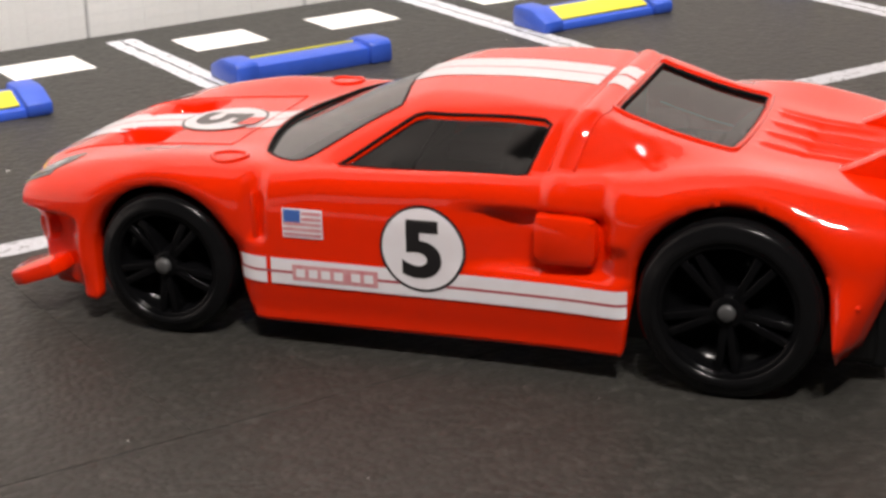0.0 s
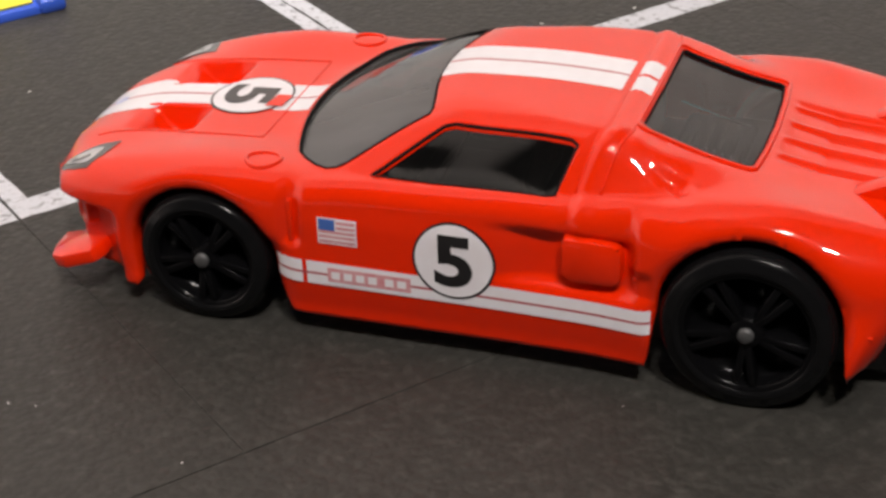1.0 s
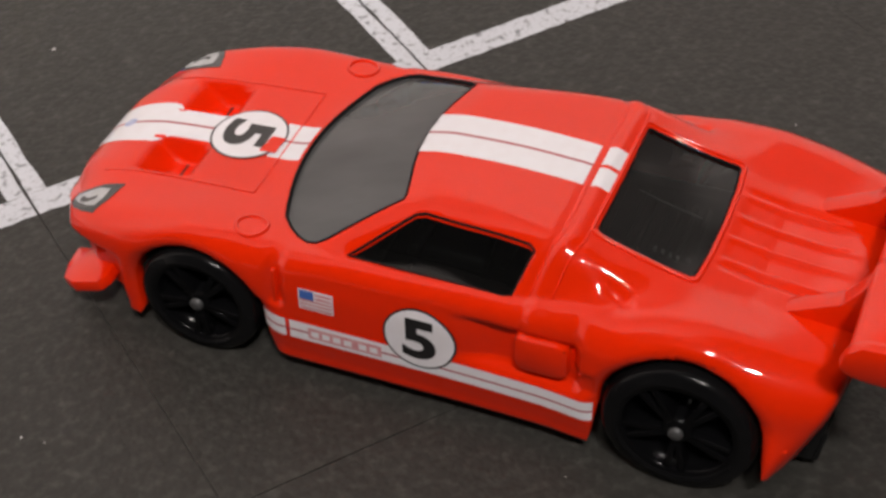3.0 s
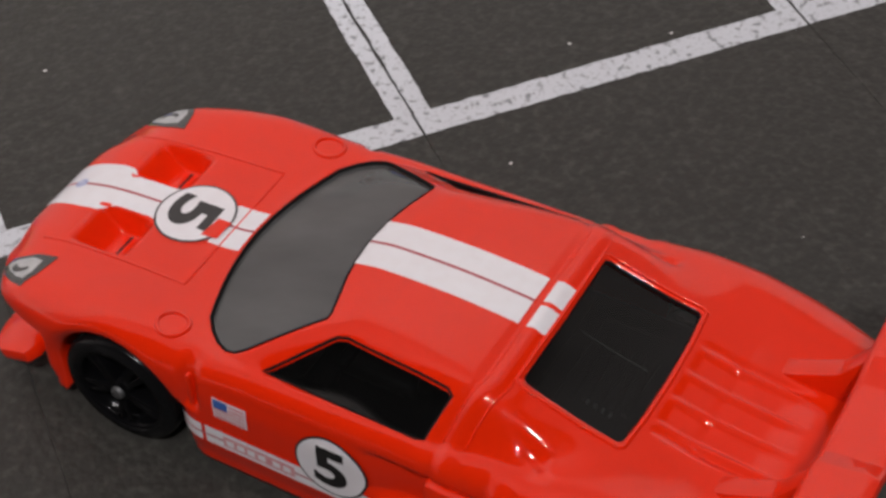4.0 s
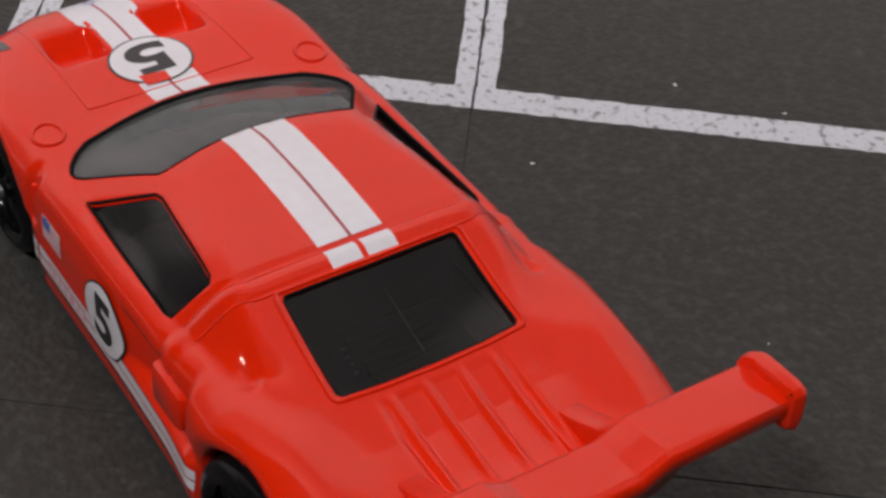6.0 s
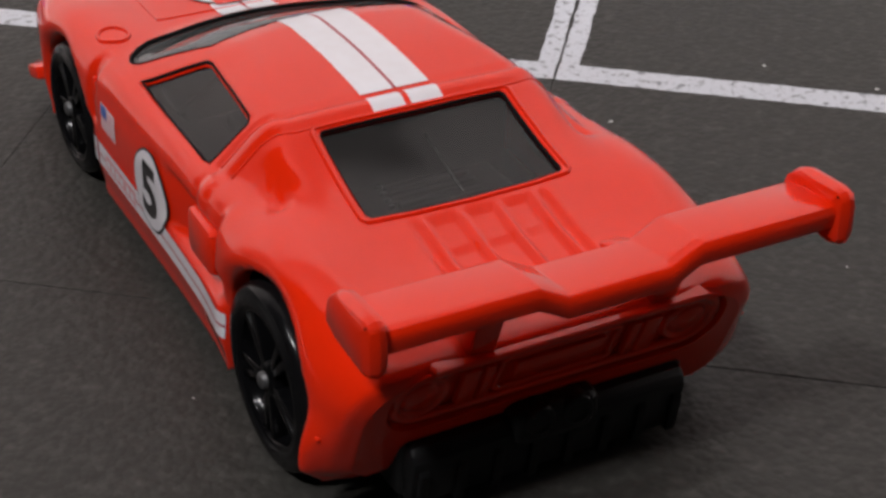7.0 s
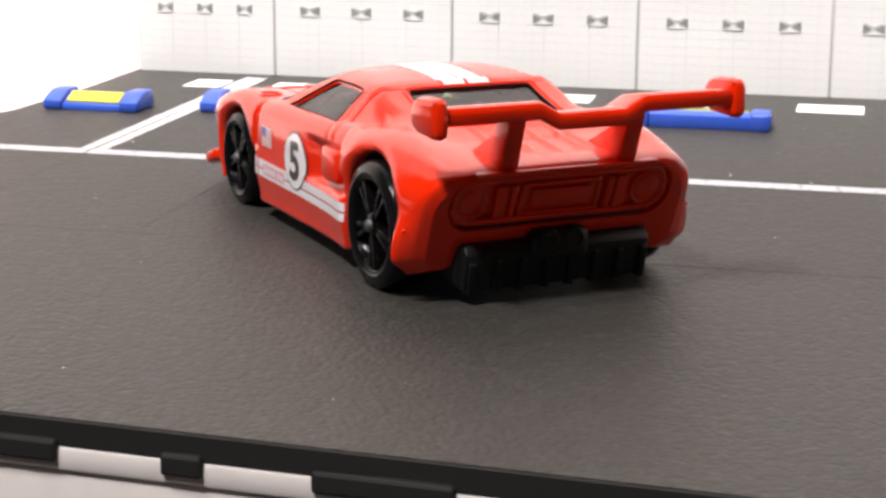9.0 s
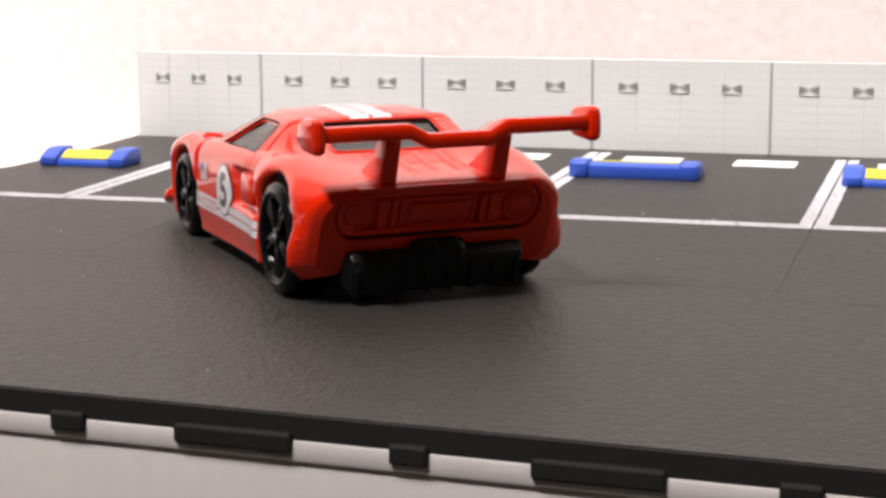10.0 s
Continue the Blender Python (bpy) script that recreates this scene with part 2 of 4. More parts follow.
def soft_max(a, b, r):
    h = max(r - abs(a - b), 0.0) / r
    return max(a, b) + h * h * r * 0.25


def soft_min(a, b, r):
    return -soft_max(-a, -b, r)


# ---------------------------------------------------------------- the toy car's skin
half_width = curve_through([-37.3, -36.8, -35.8, -33.5, -30, -26, -21, -14, 0, 9, 15, 21, 27, 30, 31.6, 32.3],
                           [5.2, 8.4, 10.3, 12.5, 13.8, 14.5, 14.8, 14.6, 14.6, 14.8, 15.4, 15.9, 15.5, 15.0, 14.4, 13.3])
centre_top = curve_through([-37.3, -36.8, -35.5, -33, -30, -26, -21.8, -16, -10, 0, 10, 20, 24, 28, 31, 31.9, 32.3],
                           [7.6, 8.7, 9.9, 11.0, 11.7, 12.1, 12.4, 12.7, 13.0, 13.1, 13.4, 14.3, 14.0, 13.6, 13.2, 12.9, 12.3])
fender_top = curve_through([-37.3, -36, -33, -30, -26, -21.5, -17, -12, -6, 2, 9, 14, 17.5, 21, 26, 30, 31.9, 32.3],
                           [7.4, 8.6, 10.4, 11.5, 12.4, 13.0, 13.1, 13.1, 13.2, 13.2, 13.5, 14.05, 14.75, 14.95, 14.25, 13.2, 12.4, 11.7])
corner = curve_through([-37.3, -34, -28, -18, -8, 6, 14, 21, 30, 32.3], [1.1, 1.5, 2.7, 2.8, 2.0, 2.0, 3.0, 4.2, 4.0, 3.2])
sill = curve_through([-37.3, -35, -33, -29, -14, 14, 27, 28.8, 30, 31.4, 32.3], [4.6, 3.6, 2.6, 1.7, 1.6, 1.8, 2.3, 2.6, 2.6, 2.7, 3.0])
roof = curve_through([-18, -16.2, -4.6, -2.5, 3, 8, 11.7, 12.3, 20.2, 24], [12.1, 12.95, 17.35, 17.75, 17.95, 17.75, 17.3, 17.05, 14.5, 12.9])
side_slope = curve_through([-12, -2, 8, 13, 17, 20, 24], [0.95, 0.92, 1.25, 1.38, 0.9, 0.62, 0.5])
side_foot = curve_through([-12, -7, 6, 10, 12.5, 15, 17], [12.3, 12.4, 12.95, 12.9, 12.6, 12.3, 12.1])


def top_height(x, y):
    """Height of the car's upper skin over a place of its plan."""
    y = abs(y)
    w = half_width(x)
    u = min(y / w, 1.0)
    blend = ease(0.42, 0.80, u)
    z = centre_top(x) + (fender_top(x) - centre_top(x)) * blend - 0.35 * ease(0.8, 1.0, u)
    # nostrils of the bonnet
    if -32 < x < -24.5 and 1.8 < y < 7:
        z -= 2.4 * ease(-31.0, -27.8, x) * (1 - ease(-26.8, -24.5, x)) * ease(2.0, 2.5, y) * (1 - ease(6.3, 6.8, y))
    # ribs of the engine lid, in a shallow recess
    if 20.9 < x < 30.6 and y < 6.2:
        rib = min(abs(y - 1.33), abs(y - 4.0))
        along = ease(21.0, 21.5, x) * (1 - ease(28.0, 30.4, x))
        z += along * (0.42 * (1 - ease(0.12, 0.42, rib)) - 0.34 * (1 - ease(4.6, 5.2, y)))
    if -18.5 < x < 24:
        xr = x - 0.025 * y * y * (1 - ease(-4, 4, x))
        cabin = soft_min(roof(xr) - 0.002 * y * y, 13.35 + (side_foot(x) - y) * side_slope(x), 1.4)
        # hoop behind the doors, and the groove before it
        xh = x + 0.35 * max(0.0, y - 8.5)
        fade = 1 - 0.2 * ease(8.0, 12.0, y)
        cabin += fade * (0.26 * ease(9.6, 10.2, xh) * (1 - ease(10.6, 11.4, xh)) - 0.16 * ease(9.0, 9.35, xh) * (1 - ease(9.4, 9.75, xh)))
        z = soft_max(z, cabin, 0.7 + 1.1 * ease(8.5, 13, x))
        # scoop in the rear quarter
        if 11.6 < x < 16.6 and 9.0 < y < 12.6:
            mid, half = 10.2 + 0.27 * (x - 11.7), 0.25 + 0.11 * (x - 11.6)
            z -= 0.5 * ease(11.7, 15.3, x) * (1 - ease(15.6, 16.3, x)) * (1 - ease(0.2 * half, 1.25 * half, abs(y - mid)))
    return z


FRONT_ARCH, REAR_ARCH = (-21.1, 5.2, 5.95), (21.3, 6.4, 6.7)      # centre x, z and radius


def arch_lip(x, z):
    """How far the rolled lips of the wheel arches turn in."""
    d = 0.0
    for cx, cz, r in (FRONT_ARCH, REAR_ARCH):
        gap = math.hypot(x - cx, z - cz) - r
        if -0.3 < gap < 1.3:
            d += 0.7 * (1 - max(gap, 0.0) / 1.3) ** 2 * ease(2.0, 3.2, z)
    return d


def side_depth(x, z, zt, zb):
    """How far the flank stands in from its widest place."""
    d = 0.45 * ease(5.0, 2.0, z) + 0.5 * ease(9.5, 13.5, z) * (1 - ease(10, 18, x)) + (1.2 * ease(4.2, 2.5, z) - 0.9 * ease(9.5, 5.5, z) * (1 - ease(29.6, 32.6, x))) * ease(26, 29, x)
    # pinched cheeks under the beak, and the flank drawn in towards the front arch
    d += 1.9 * (1 - ease(-30.0, -28.0, x)) * ease(8.4, 7.2, z)
    if -17 < x < -12:
        d += 0.6 * ease(-12.8, -15.2, x) * ease(8.5, 6.5, z)
    # recess ahead of the side intake, and the crease under the doors
    d += 1.15 * ease(1.0, 6.6, x) * (1 - ease(12.4, 13.4, x)) * ease(6.95, 7.5, z) * (1 - ease(11.2, 11.8, z))
    # outlet behind the front wheel
    d += 0.6 * ease(-14.3, -13.9, x) * (1 - ease(-12.9, -12.5, x)) * ease(7.6, 8.2, z) * (1 - ease(11.3, 11.8, z))
    d += 0.5 * ease(12.6, 13.0, x) * (1 - ease(14.0, 14.4, x)) * ease(7.0, 7.4, z) * (1 - ease(9.2, 9.8, z))
    return d


def lean(x, z):
    """How far the raked tail carries the skin back at a height."""
    return 0.41 * (z - 9.8) * ease(27.4, 32.3, x)


def undercut(x, z):
    """How far the nose stands back under its beak."""
    return (2.3 * ease(7.6, 6.0, z) - 0.5 * ease(4.6, 3.2, z)) * (1 - ease(-37.0, -32.5, x))


def skin(x, s):
    p = upright_skin(x, s)
    return Vector((p.x + lean(x, p.z) + undercut(x, p.z), p.y, p.z))


def upright_skin(x, s):
    """The right half of the skin: s runs 0 to 1 over the top, to 1.3 round the shoulder, to 2 down the flank."""
    w, r = half_width(x), corner(x)
    edge = w - r
    if s <= 1:
        y = edge * s
        return Vector((x, y, top_height(x, y)))
    zt = top_height(x, edge)
    zs = zt - r
    zb = min(sill(x), zs - 0.3)
    if s <= 1.3:
        a = (s - 1) / 0.3 * math.pi / 2
        z = zt - r * (1 - math.cos(a))
        return Vector((x, edge + r * math.sin(a) - side_depth(x, zs, zt, zb) * (s - 1) / 0.3 - arch_lip(x, z), z))
    z = zs + (zb - zs) * (s - 1.3) / 0.7
    return Vector((x, w - side_depth(x, z, zt, zb) - arch_lip(x, z), z))


def s_of_y(x, y):
    edge, r = half_width(x) - corner(x), corner(x)
    return y / edge if y <= edge else 1 + 0.3 * math.asin(min((y - edge) / (r - 0.25), 1.0)) / (math.pi / 2)


def s_of_z(x, z):
    zt, r = top_height(x, half_width(x) - corner(x)), corner(x)
    zs = zt - r
    zb = min(sill(x), zs - 0.3)
    if z > zs:
        return 1 + 0.3 * math.acos(max(1 - (zt - min(z, zt)) / r, 0.0)) / (math.pi / 2)
    return 1.3 + 0.7 * (zs - z) / (zs - zb)


def skin_normal(x, s):
    e = 0.06
    a = skin(x + e, s) - skin(x - e, s)
    b = skin(x, s + e / 12) - skin(x, s - e / 12)
    return a.cross(b).normalized()


SPAN = 13.0        # scale of s in the flat plan in which the skin is cut


def inside(poly, x, s):
    hit = False
    for i in range(len(poly)):
        (x0, s0), (x1, s1) = poly[i - 1], poly[i]
        if (s0 > s) != (s1 > s) and x < (x1 - x0) * (s - s0) / (s1 - s0) + x0:
            hit = not hit
    return hit


def dense(poly, step=0.5):
    """The outline with points added, in the plan of (x, s)."""
    out = []
    for i in range(len(poly)):
        (x0, s0), (x1, s1) = poly[i], poly[(i + 1) % len(poly)]
        n = max(1, int(math.hypot(x1 - x0, (s1 - s0) * SPAN) / step))
        out += [(x0 + (x1 - x0) * k / n, s0 + (s1 - s0) * k / n) for k in range(n)]
    return out


def cut(points, loops):
    """A flat triangulation of the points in which the loops are edges."""
    from mathutils.geometry import delaunay_2d_cdt
    verts = [Vector((x, s * SPAN)) for x, s in points]
    edges = []
    for lp in loops:
        k = len(verts)
        verts += [Vector((x, s * SPAN)) for x, s in lp]
        edges += [(k + i, k + (i + 1) % len(lp)) for i in range(len(lp))]
    v, _, f, *_ = delaunay_2d_cdt(verts, edges, [], 0, 1e-5)
    return [(p.x, p.y / SPAN) for p in v], f


def patch(poly, lift=0.04, step=0.6, flip=False):
    """A piece of the skin inside an outline of (x, s), lifted off it: for decals and panes. flip: on the left flank (-y)."""
    ring = dense(poly, step)
    xs, ss = [p[0] for p in ring], [p[1] for p in ring]
    pts = []
    nx, ns = int((max(xs) - min(xs)) / step) + 1, int((max(ss) - min(ss)) * SPAN / step) + 1
    for i in range(1, nx):
        for j in range(1, ns):
            p = (min(xs) + i * step, min(ss) + j * step / SPAN)
            if inside(ring, *p) and all(math.hypot(p[0] - q[0], (p[1] - q[1]) * SPAN) > step * 0.4 for q in ring):
                pts.append(p)
    plan, faces = cut(pts, [ring])
    faces = [f for f in faces if inside(ring, sum(plan[i][0] for i in f) / 3, sum(plan[i][1] for i in f) / 3)]
    verts = []
    for x, s in plan:
        k = abs(s)
        p = skin(x, k) + skin_normal(x, max(k, 0.006)) * lift
        left = flip or s < 0
        verts.append((p.x, -p.y if left else p.y, p.z))
    return verts, faces


def top_patch(poly, lift=0.04, step=0.6):
    """A patch on the upper skin from an outline of (x, y), on either side of the middle."""
    ring = []
    for i in range(len(poly)):
        (x0, y0), (x1, y1) = poly[i], poly[(i + 1) % len(poly)]
        n = max(1, int(math.hypot(x1 - x0, y1 - y0) / step))
        ring += [(x0 + (x1 - x0) * k / n, y0 + (y1 - y0) * k / n) for k in range(n)]
    return patch([(x, math.copysign(s_of_y(x, abs(y)), y)) for x, y in ring], lift, step)


def flank_patch(poly, lift=0.04, step=0.6):
    """A patch on the left flank from an outline of (x, z)."""
    ring = []
    for i in range(len(poly)):
        (x0, z0), (x1, z1) = poly[i], poly[(i + 1) % len(poly)]
        n = max(1, int(math.hypot(x1 - x0, z1 - z0) / step))
        ring += [(x0 + (x1 - x0) * k / n, z0 + (z1 - z0) * k / n) for k in range(n)]
    return patch([(x, s_of_z(x, z)) for x, z in ring], lift, step, flip=True)


def disc(cx, cy, r, n=40):
    return [(cx + r * math.cos(2 * math.pi * i / n), cy + r * math.sin(2 * math.pi * i / n)) for i in range(n)]


windscreen_half = ([(-16.2 + 0.022 * y * y, y) for y in (0, 2, 4, 6, 8, 9.5)] + [(-13.2, 10.7), (-12.1, 11.6), (-11.1, 12.05), (-10.3, 12.0), (-9.5, 11.6)]
                   + [(-4.1, 8.15), (-4.0, 7.6)] + [(-5.25 + 0.025 * y * y, y) for y in (6, 4, 2, 0)])
rear_half = [(11.85, 0), (11.75, 6.7), (12.1, 7.0), (19.5, 7.2), (19.85, 6.9), (20.1, 4), (20.2, 0)]
door_window = [(-7.4, 12.5), (-2.6, 9.15), (-1.8, 9.0), (7.3, 9.95), (7.8, 10.25), (6.7, 12.7), (6.1, 12.9)]


def plan_of(poly):
    out = []
    for i in range(len(poly)):
        (x0, y0), (x1, y1) = poly[i], poly[(i + 1) % len(poly)]
        n = max(1, int(math.hypot(x1 - x0, y1 - y0) / 0.4))
        out += [(x0 + (x1 - x0) * k / n, s_of_y(x0 + (x1 - x0) * k / n, y0 + (y1 - y0) * k / n)) for k in range(n)]
    return out


def arch_loop(cx, cz, r):
    pts = []
    for i in range(49):
        a = math.pi * (-0.32 + 1.64 * i / 48)
        x, z = cx + r * math.cos(a), cz + r * math.sin(a)
        if z < cz:
            # below the axle the edges run straight: the sill ends, the cheek and the rear flap
            flare = (0.3 if x > cx else 0.15) if cx > 0 else (0.33 if x > cx else 0.0)
            reach = r + flare * (cz - z)
            x = cx + math.copysign(reach, x - cx)
        pts.append((x, min(s_of_z(x, z), 2.0)))
    pts = [p for p in pts if p[1] < 2.0]
    return [(pts[0][0], 2.06)] + pts + [(pts[-1][0], 2.06)]


def car_body(car):
    """The painted shell, cut open at windows and wheel arches, with lips turned in."""
    loops = [plan_of(windscreen_half), plan_of(rear_half), plan_of(door_window), arch_loop(*FRONT_ARCH), arch_loop(*REAR_ARCH)]
    xs = list(np.concatenate([np.arange(-37.3, -34, 0.25), np.arange(-34, 31, 0.36), np.arange(31, 32.31, 0.2)])) + [32.3]
    ss = list(np.linspace(0, 1, 50)) + list(np.linspace(1, 1.3, 9))[1:] + list(np.linspace(1.3, 2, 30))[1:]
    near = []
    for lp in loops:
        near += lp
    near = np.array([(x, s * SPAN) for x, s in near])
    pts = []
    for x in xs:
        for s in ss:
            if s in (0, 2) or x in (xs[0], xs[-1]) or np.min(np.hypot(near[:, 0] - x, near[:, 1] - s * SPAN)) > 0.16:
                pts.append((float(x), float(s)))
    plan, faces = cut(pts, loops)
    faces = [f for f in faces if not any(inside(lp, sum(plan[i][0] for i in f) / 3, sum(plan[i][1] for i in f) / 3) for lp in loops)
             and all(plan[i][1] <= 2.001 for i in f)]
    half = [skin(x, min(s, 2.0)) for x, s in plan]
    bm = bmesh.new()
    for sign in (1, -1):
        vs = [bm.verts.new((p.x, sign * p.y, p.z)) for p in half]
        for f in faces:
            bm.faces.new([vs[i] for i in (f if sign > 0 else reversed(f))])
    bmesh.ops.remove_doubles(bm, verts=list(bm.verts), dist=0.003)
    bmesh.ops.delete(bm, geom=[v for v in bm.verts if not v.link_faces], context="VERTS")
    bmesh.ops.recalc_face_normals(bm, faces=list(bm.faces))
    # thickness: turn every open edge inwards
    rim = [e for e in bm.edges if len(e.link_faces) == 1 and e.verts[0].co.x - undercut(-37.3, e.verts[0].co.z) > -37.2 and e.verts[0].co.x < 32.2]
    ext = bmesh.ops.extrude_edge_only(bm, edges=rim)
    for v in (g for g in ext["geom"] if isinstance(g, bmesh.types.BMVert)):
        if abs(v.co.y) < 8.5 or (-17 < v.co.x < 10 and v.co.z > 11.6):
            v.co.z -= 0.55
        else:
            v.co.y -= math.copysign(1.1, v.co.y)
    # blunt nose
    front = [e for e in bm.edges if len(e.link_faces) == 1 and max(q.co.x - undercut(-37.3, q.co.z) for q in e.verts) < -37.2]
    ext = bmesh.ops.extrude_edge_only(bm, edges=front)
    for v in (g for g in ext["geom"] if isinstance(g, bmesh.types.BMVert)):
        v.co = Vector((-37.45 + undercut(-37.3, v.co.z), v.co.y * 0.8, 6.6 + (v.co.z - 6.6) * 0.75))
    tip = [e for e in bm.edges if len(e.link_faces) == 1 and max(q.co.x for q in e.verts) < -34.8 and all(abs(q.co.y) < 3.6 for q in e.verts)]
    ext = bmesh.ops.extrude_edge_only(bm, edges=tip)
    for v in (g for g in ext["geom"] if isinstance(g, bmesh.types.BMVert)):
        v.co = Vector((-36.6, v.co.y * 0.02, 6.6 + (v.co.z - 6.6) * 0.02))
    bmesh.ops.recalc_face_normals(bm, faces=list(bm.faces))
    ob = part("body", *bm_data(bm), RED, car, "glossy orange-red painted metal body shell")
    return ob


def rounded_rect(hy, hz, r, cy=0.0, cz=0.0, n=7):
    out = []
    for k, (sy, sz) in enumerate(((1, 1), (-1, 1), (-1, -1), (1, -1))):
        for i in range(n):
            a = math.pi / 2 * (k + i / (n - 1))
            out.append((cy + sy * (hy - r) + r * math.cos(a), cz + sz * (hz - r) + r * math.sin(a)))
    return out


def raked(piece):
    return [(x + lean(32.3, z), y, z) for x, y, z in piece[0]], piece[1]


def raked_tube(*a):
    return raked(tube(*a))


def raked_box(*a):
    return raked(box(*a))


def raked_moved(*a):
    return raked(moved(*a))


def tail(car):
    """Rear face: corner flaps, recessed panel, oval rim, round lamps, slots and plate recess."""
    end = [upright_skin(32.3, s) for s in np.linspace(0, 2, 60)]
    outline = [(p.y, p.z) for p in end]
    left = [(-y, z) for y, z in reversed(outline)]
    panel = rounded_rect(11.9, 2.75, 2.5, 0, 9.55)
    from mathutils.geometry import delaunay_2d_cdt
    loop = left + outline[1:] + [(10.6, 3.2), (10.3, 4.6), (9.8, 5.35), (-9.8, 5.35), (-10.3, 4.6), (-10.6, 3.2)]
    verts = [Vector(p) for p in loop + panel]
    edges = [(i, (i + 1) % len(loop)) for i in range(len(loop))] + [(len(loop) + i, len(loop) + (i + 1) % len(panel)) for i in range(len(panel))]
    v, _, f, *_ = delaunay_2d_cdt(verts, edges, [], 0, 1e-5)
    f = [q for q in f if inside(loop, sum(v[i].x for i in q) / 3, sum(v[i].y for i in q) / 3)
         and not inside(panel, sum(v[i].x for i in q) / 3, sum(v[i].y for i in q) / 3)]
    face = ([(32.32, p.x, p.y) for p in v], [list(q) for q in f])
    k = len(panel)
    walls = ([(32.32, y, z) for y, z in panel] + [(31.5, y * 0.985, 9.55 + (z - 9.55) * 0.95) for y, z in panel],
             [[i, (i + 1) % k, k + (i + 1) % k, k + i] for i in range(k)])
    back = ([(31.5, y * 0.985, 9.55 + (z - 9.55) * 0.95) for y, z in panel], [list(range(k))])
    part("tail_panel", *raked(joined(face, walls, back)), RED, car, smooth=False)
    ring = rounded_rect(11.35, 2.1, 2.05, 0, 9.65)
    part("tail_rim", *raked_tube([(31.85, y, z) for y, z in ring], 0.36, 10, True), RED, car)
    for sy in (1, -1):
        lamp = lathe([(0.0, 0.55), (1.1, 0.5), (1.25, 0.35), (1.3, 0.2), (1.5, 0.25), (1.65, 0.5), (1.85, 0.45), (1.9, 0.0)], 32)
        part("tail_lamp", *raked_moved(lamp, pose(31.5, sy * 9.45, 9.6, 0, 0, -90)), RED, car, "round red-painted tail lamp")
        for y0, wide in ((6.4, 0.65), (5.15, 0.38)):
            part("tail_slat", *raked_box(31.5, 32.2, sy * y0 - wide, sy * y0 + wide, 7.85, 11.15, 0.25), RED, car, smooth=26)
    part("plate_recess", *raked_tube([(31.6, y, z) for y, z in rounded_rect(4.2, 1.5, 0.5, 0, 9.45)], 0.3, 8, True), RED, car)
    part("number_plate", *raked_box(31.4, 32.0, -3.2, 3.2, 8.65, 10.45, 0.2), RED, car, "blank raised red plate", smooth=26)
    part("spoiler_lip", *raked_box(30.6, 32.7, -9.6, 9.6, 12.0, 12.75, 0.34, 3), RED, car, smooth=26)


def diffuser(car):
    d = prism([(25, 1.2), (29.6, 0.9), (31.2, 0.8), (31.9, 4.6), (31.2, 5.5), (25, 5.5)], -10.0, 10.0, "y", 0.5)
    part("diffuser", *d, CHASSIS, car, "black plastic rear diffuser", smooth=26)
    for i in range(8):
        y = -9.2 + i * 18.4 / 7
        part("diffuser_fin", *prism([(30.0, 0.7), (31.5, 0.7), (32.0, 3.6), (31.5, 4.4)], y - 0.35, y + 0.35, "y", 0.1), CHASSIS, car, smooth=26)
    for y in (-1.35, 1.35):
        pipe = lathe([(0.0, 0.35), (0.7, 0.35), (0.8, 0.55), (1.0, 0.5), (1.1, 0.2), (1.1, -2.4)], 24)
        part("exhaust_pipe", *moved(pipe, pose(31.9, y, 5.5, 0, 0, -90)), CHASSIS, car, "black plastic exhaust pipe")
    part("exhaust_block", *box(29.8, 32.3, -3.2, 3.2, 3.4, 6.5, 1.0, 4), CHASSIS, car)


def wing(car):
    """Gull-shaped rear wing on two struts with end plates."""
    stations = [(-15.2, 18.2), (-9, 18.2), (-5.4, 18.2), (-3.4, 17.1), (3.4, 17.1), (5.4, 18.2), (9, 18.2), (15.2, 18.2)]
    section = [(32.9, 0.45), (33.4, 0.95), (35, 1.25), (37.0, 1.55), (37.8, 1.5), (38.0, 1.0), (37.9, 0.0), (37.4, -0.15), (35, 0.0), (33.3, 0.2)]
    verts, faces = [], []
    k = len(section)
    for y, z in stations:
        verts += [(x, y, z + dz) for x, dz in section]
    for i in range(len(stations) - 1):
        for q in range(k):
            r = (q + 1) % k
            faces.append([i * k + q, i * k + r, (i + 1) * k + r, (i + 1) * k + q])
    faces += [list(range(k)), list(range((len(stations) - 1) * k, len(stations) * k))]
    bm = bmesh.new()
    vs = [bm.verts.new(v) for v in verts]
    for f in faces:
        bm.faces.new([vs[i] for i in f])
    bmesh.ops.recalc_face_normals(bm, faces=list(bm.faces))
    sharp = [e for e in bm.edges if len(e.link_faces) == 2 and e.calc_face_angle(0) > 0.35]
    bmesh.ops.bevel(bm, geom=sharp, offset=0.16, segments=2, affect="EDGES", profile=0.5)
    blade = part("wing_blade", *bm_data(bm), RED, car, "orange-red gull-shaped rear wing", smooth=26)
    for sy in (1, -1):
        out = [(32.4, 17.6), (32.8, 19.5), (34, 20.4), (37.7, 20.7), (38.4, 20.2), (38.5, 17.4), (37.8, 16.8), (34, 17.0)]
        part("wing_end_plate", *prism(out, sy * 14.7, sy * 16.2, "y", 0.7), RED, car, smooth=26)
        strut = [(26.3, 13.4), (32.8, 12.5), (33.4, 12.9), (35.3, 18.4), (33.0, 18.4), (31.2, 15.8), (28.5, 14.4)]
        part("wing_strut", *prism(strut, sy * 6.3 - 0.95, sy * 6.3 + 0.95, "y", 0.3), RED, car, smooth=26)
    return blade


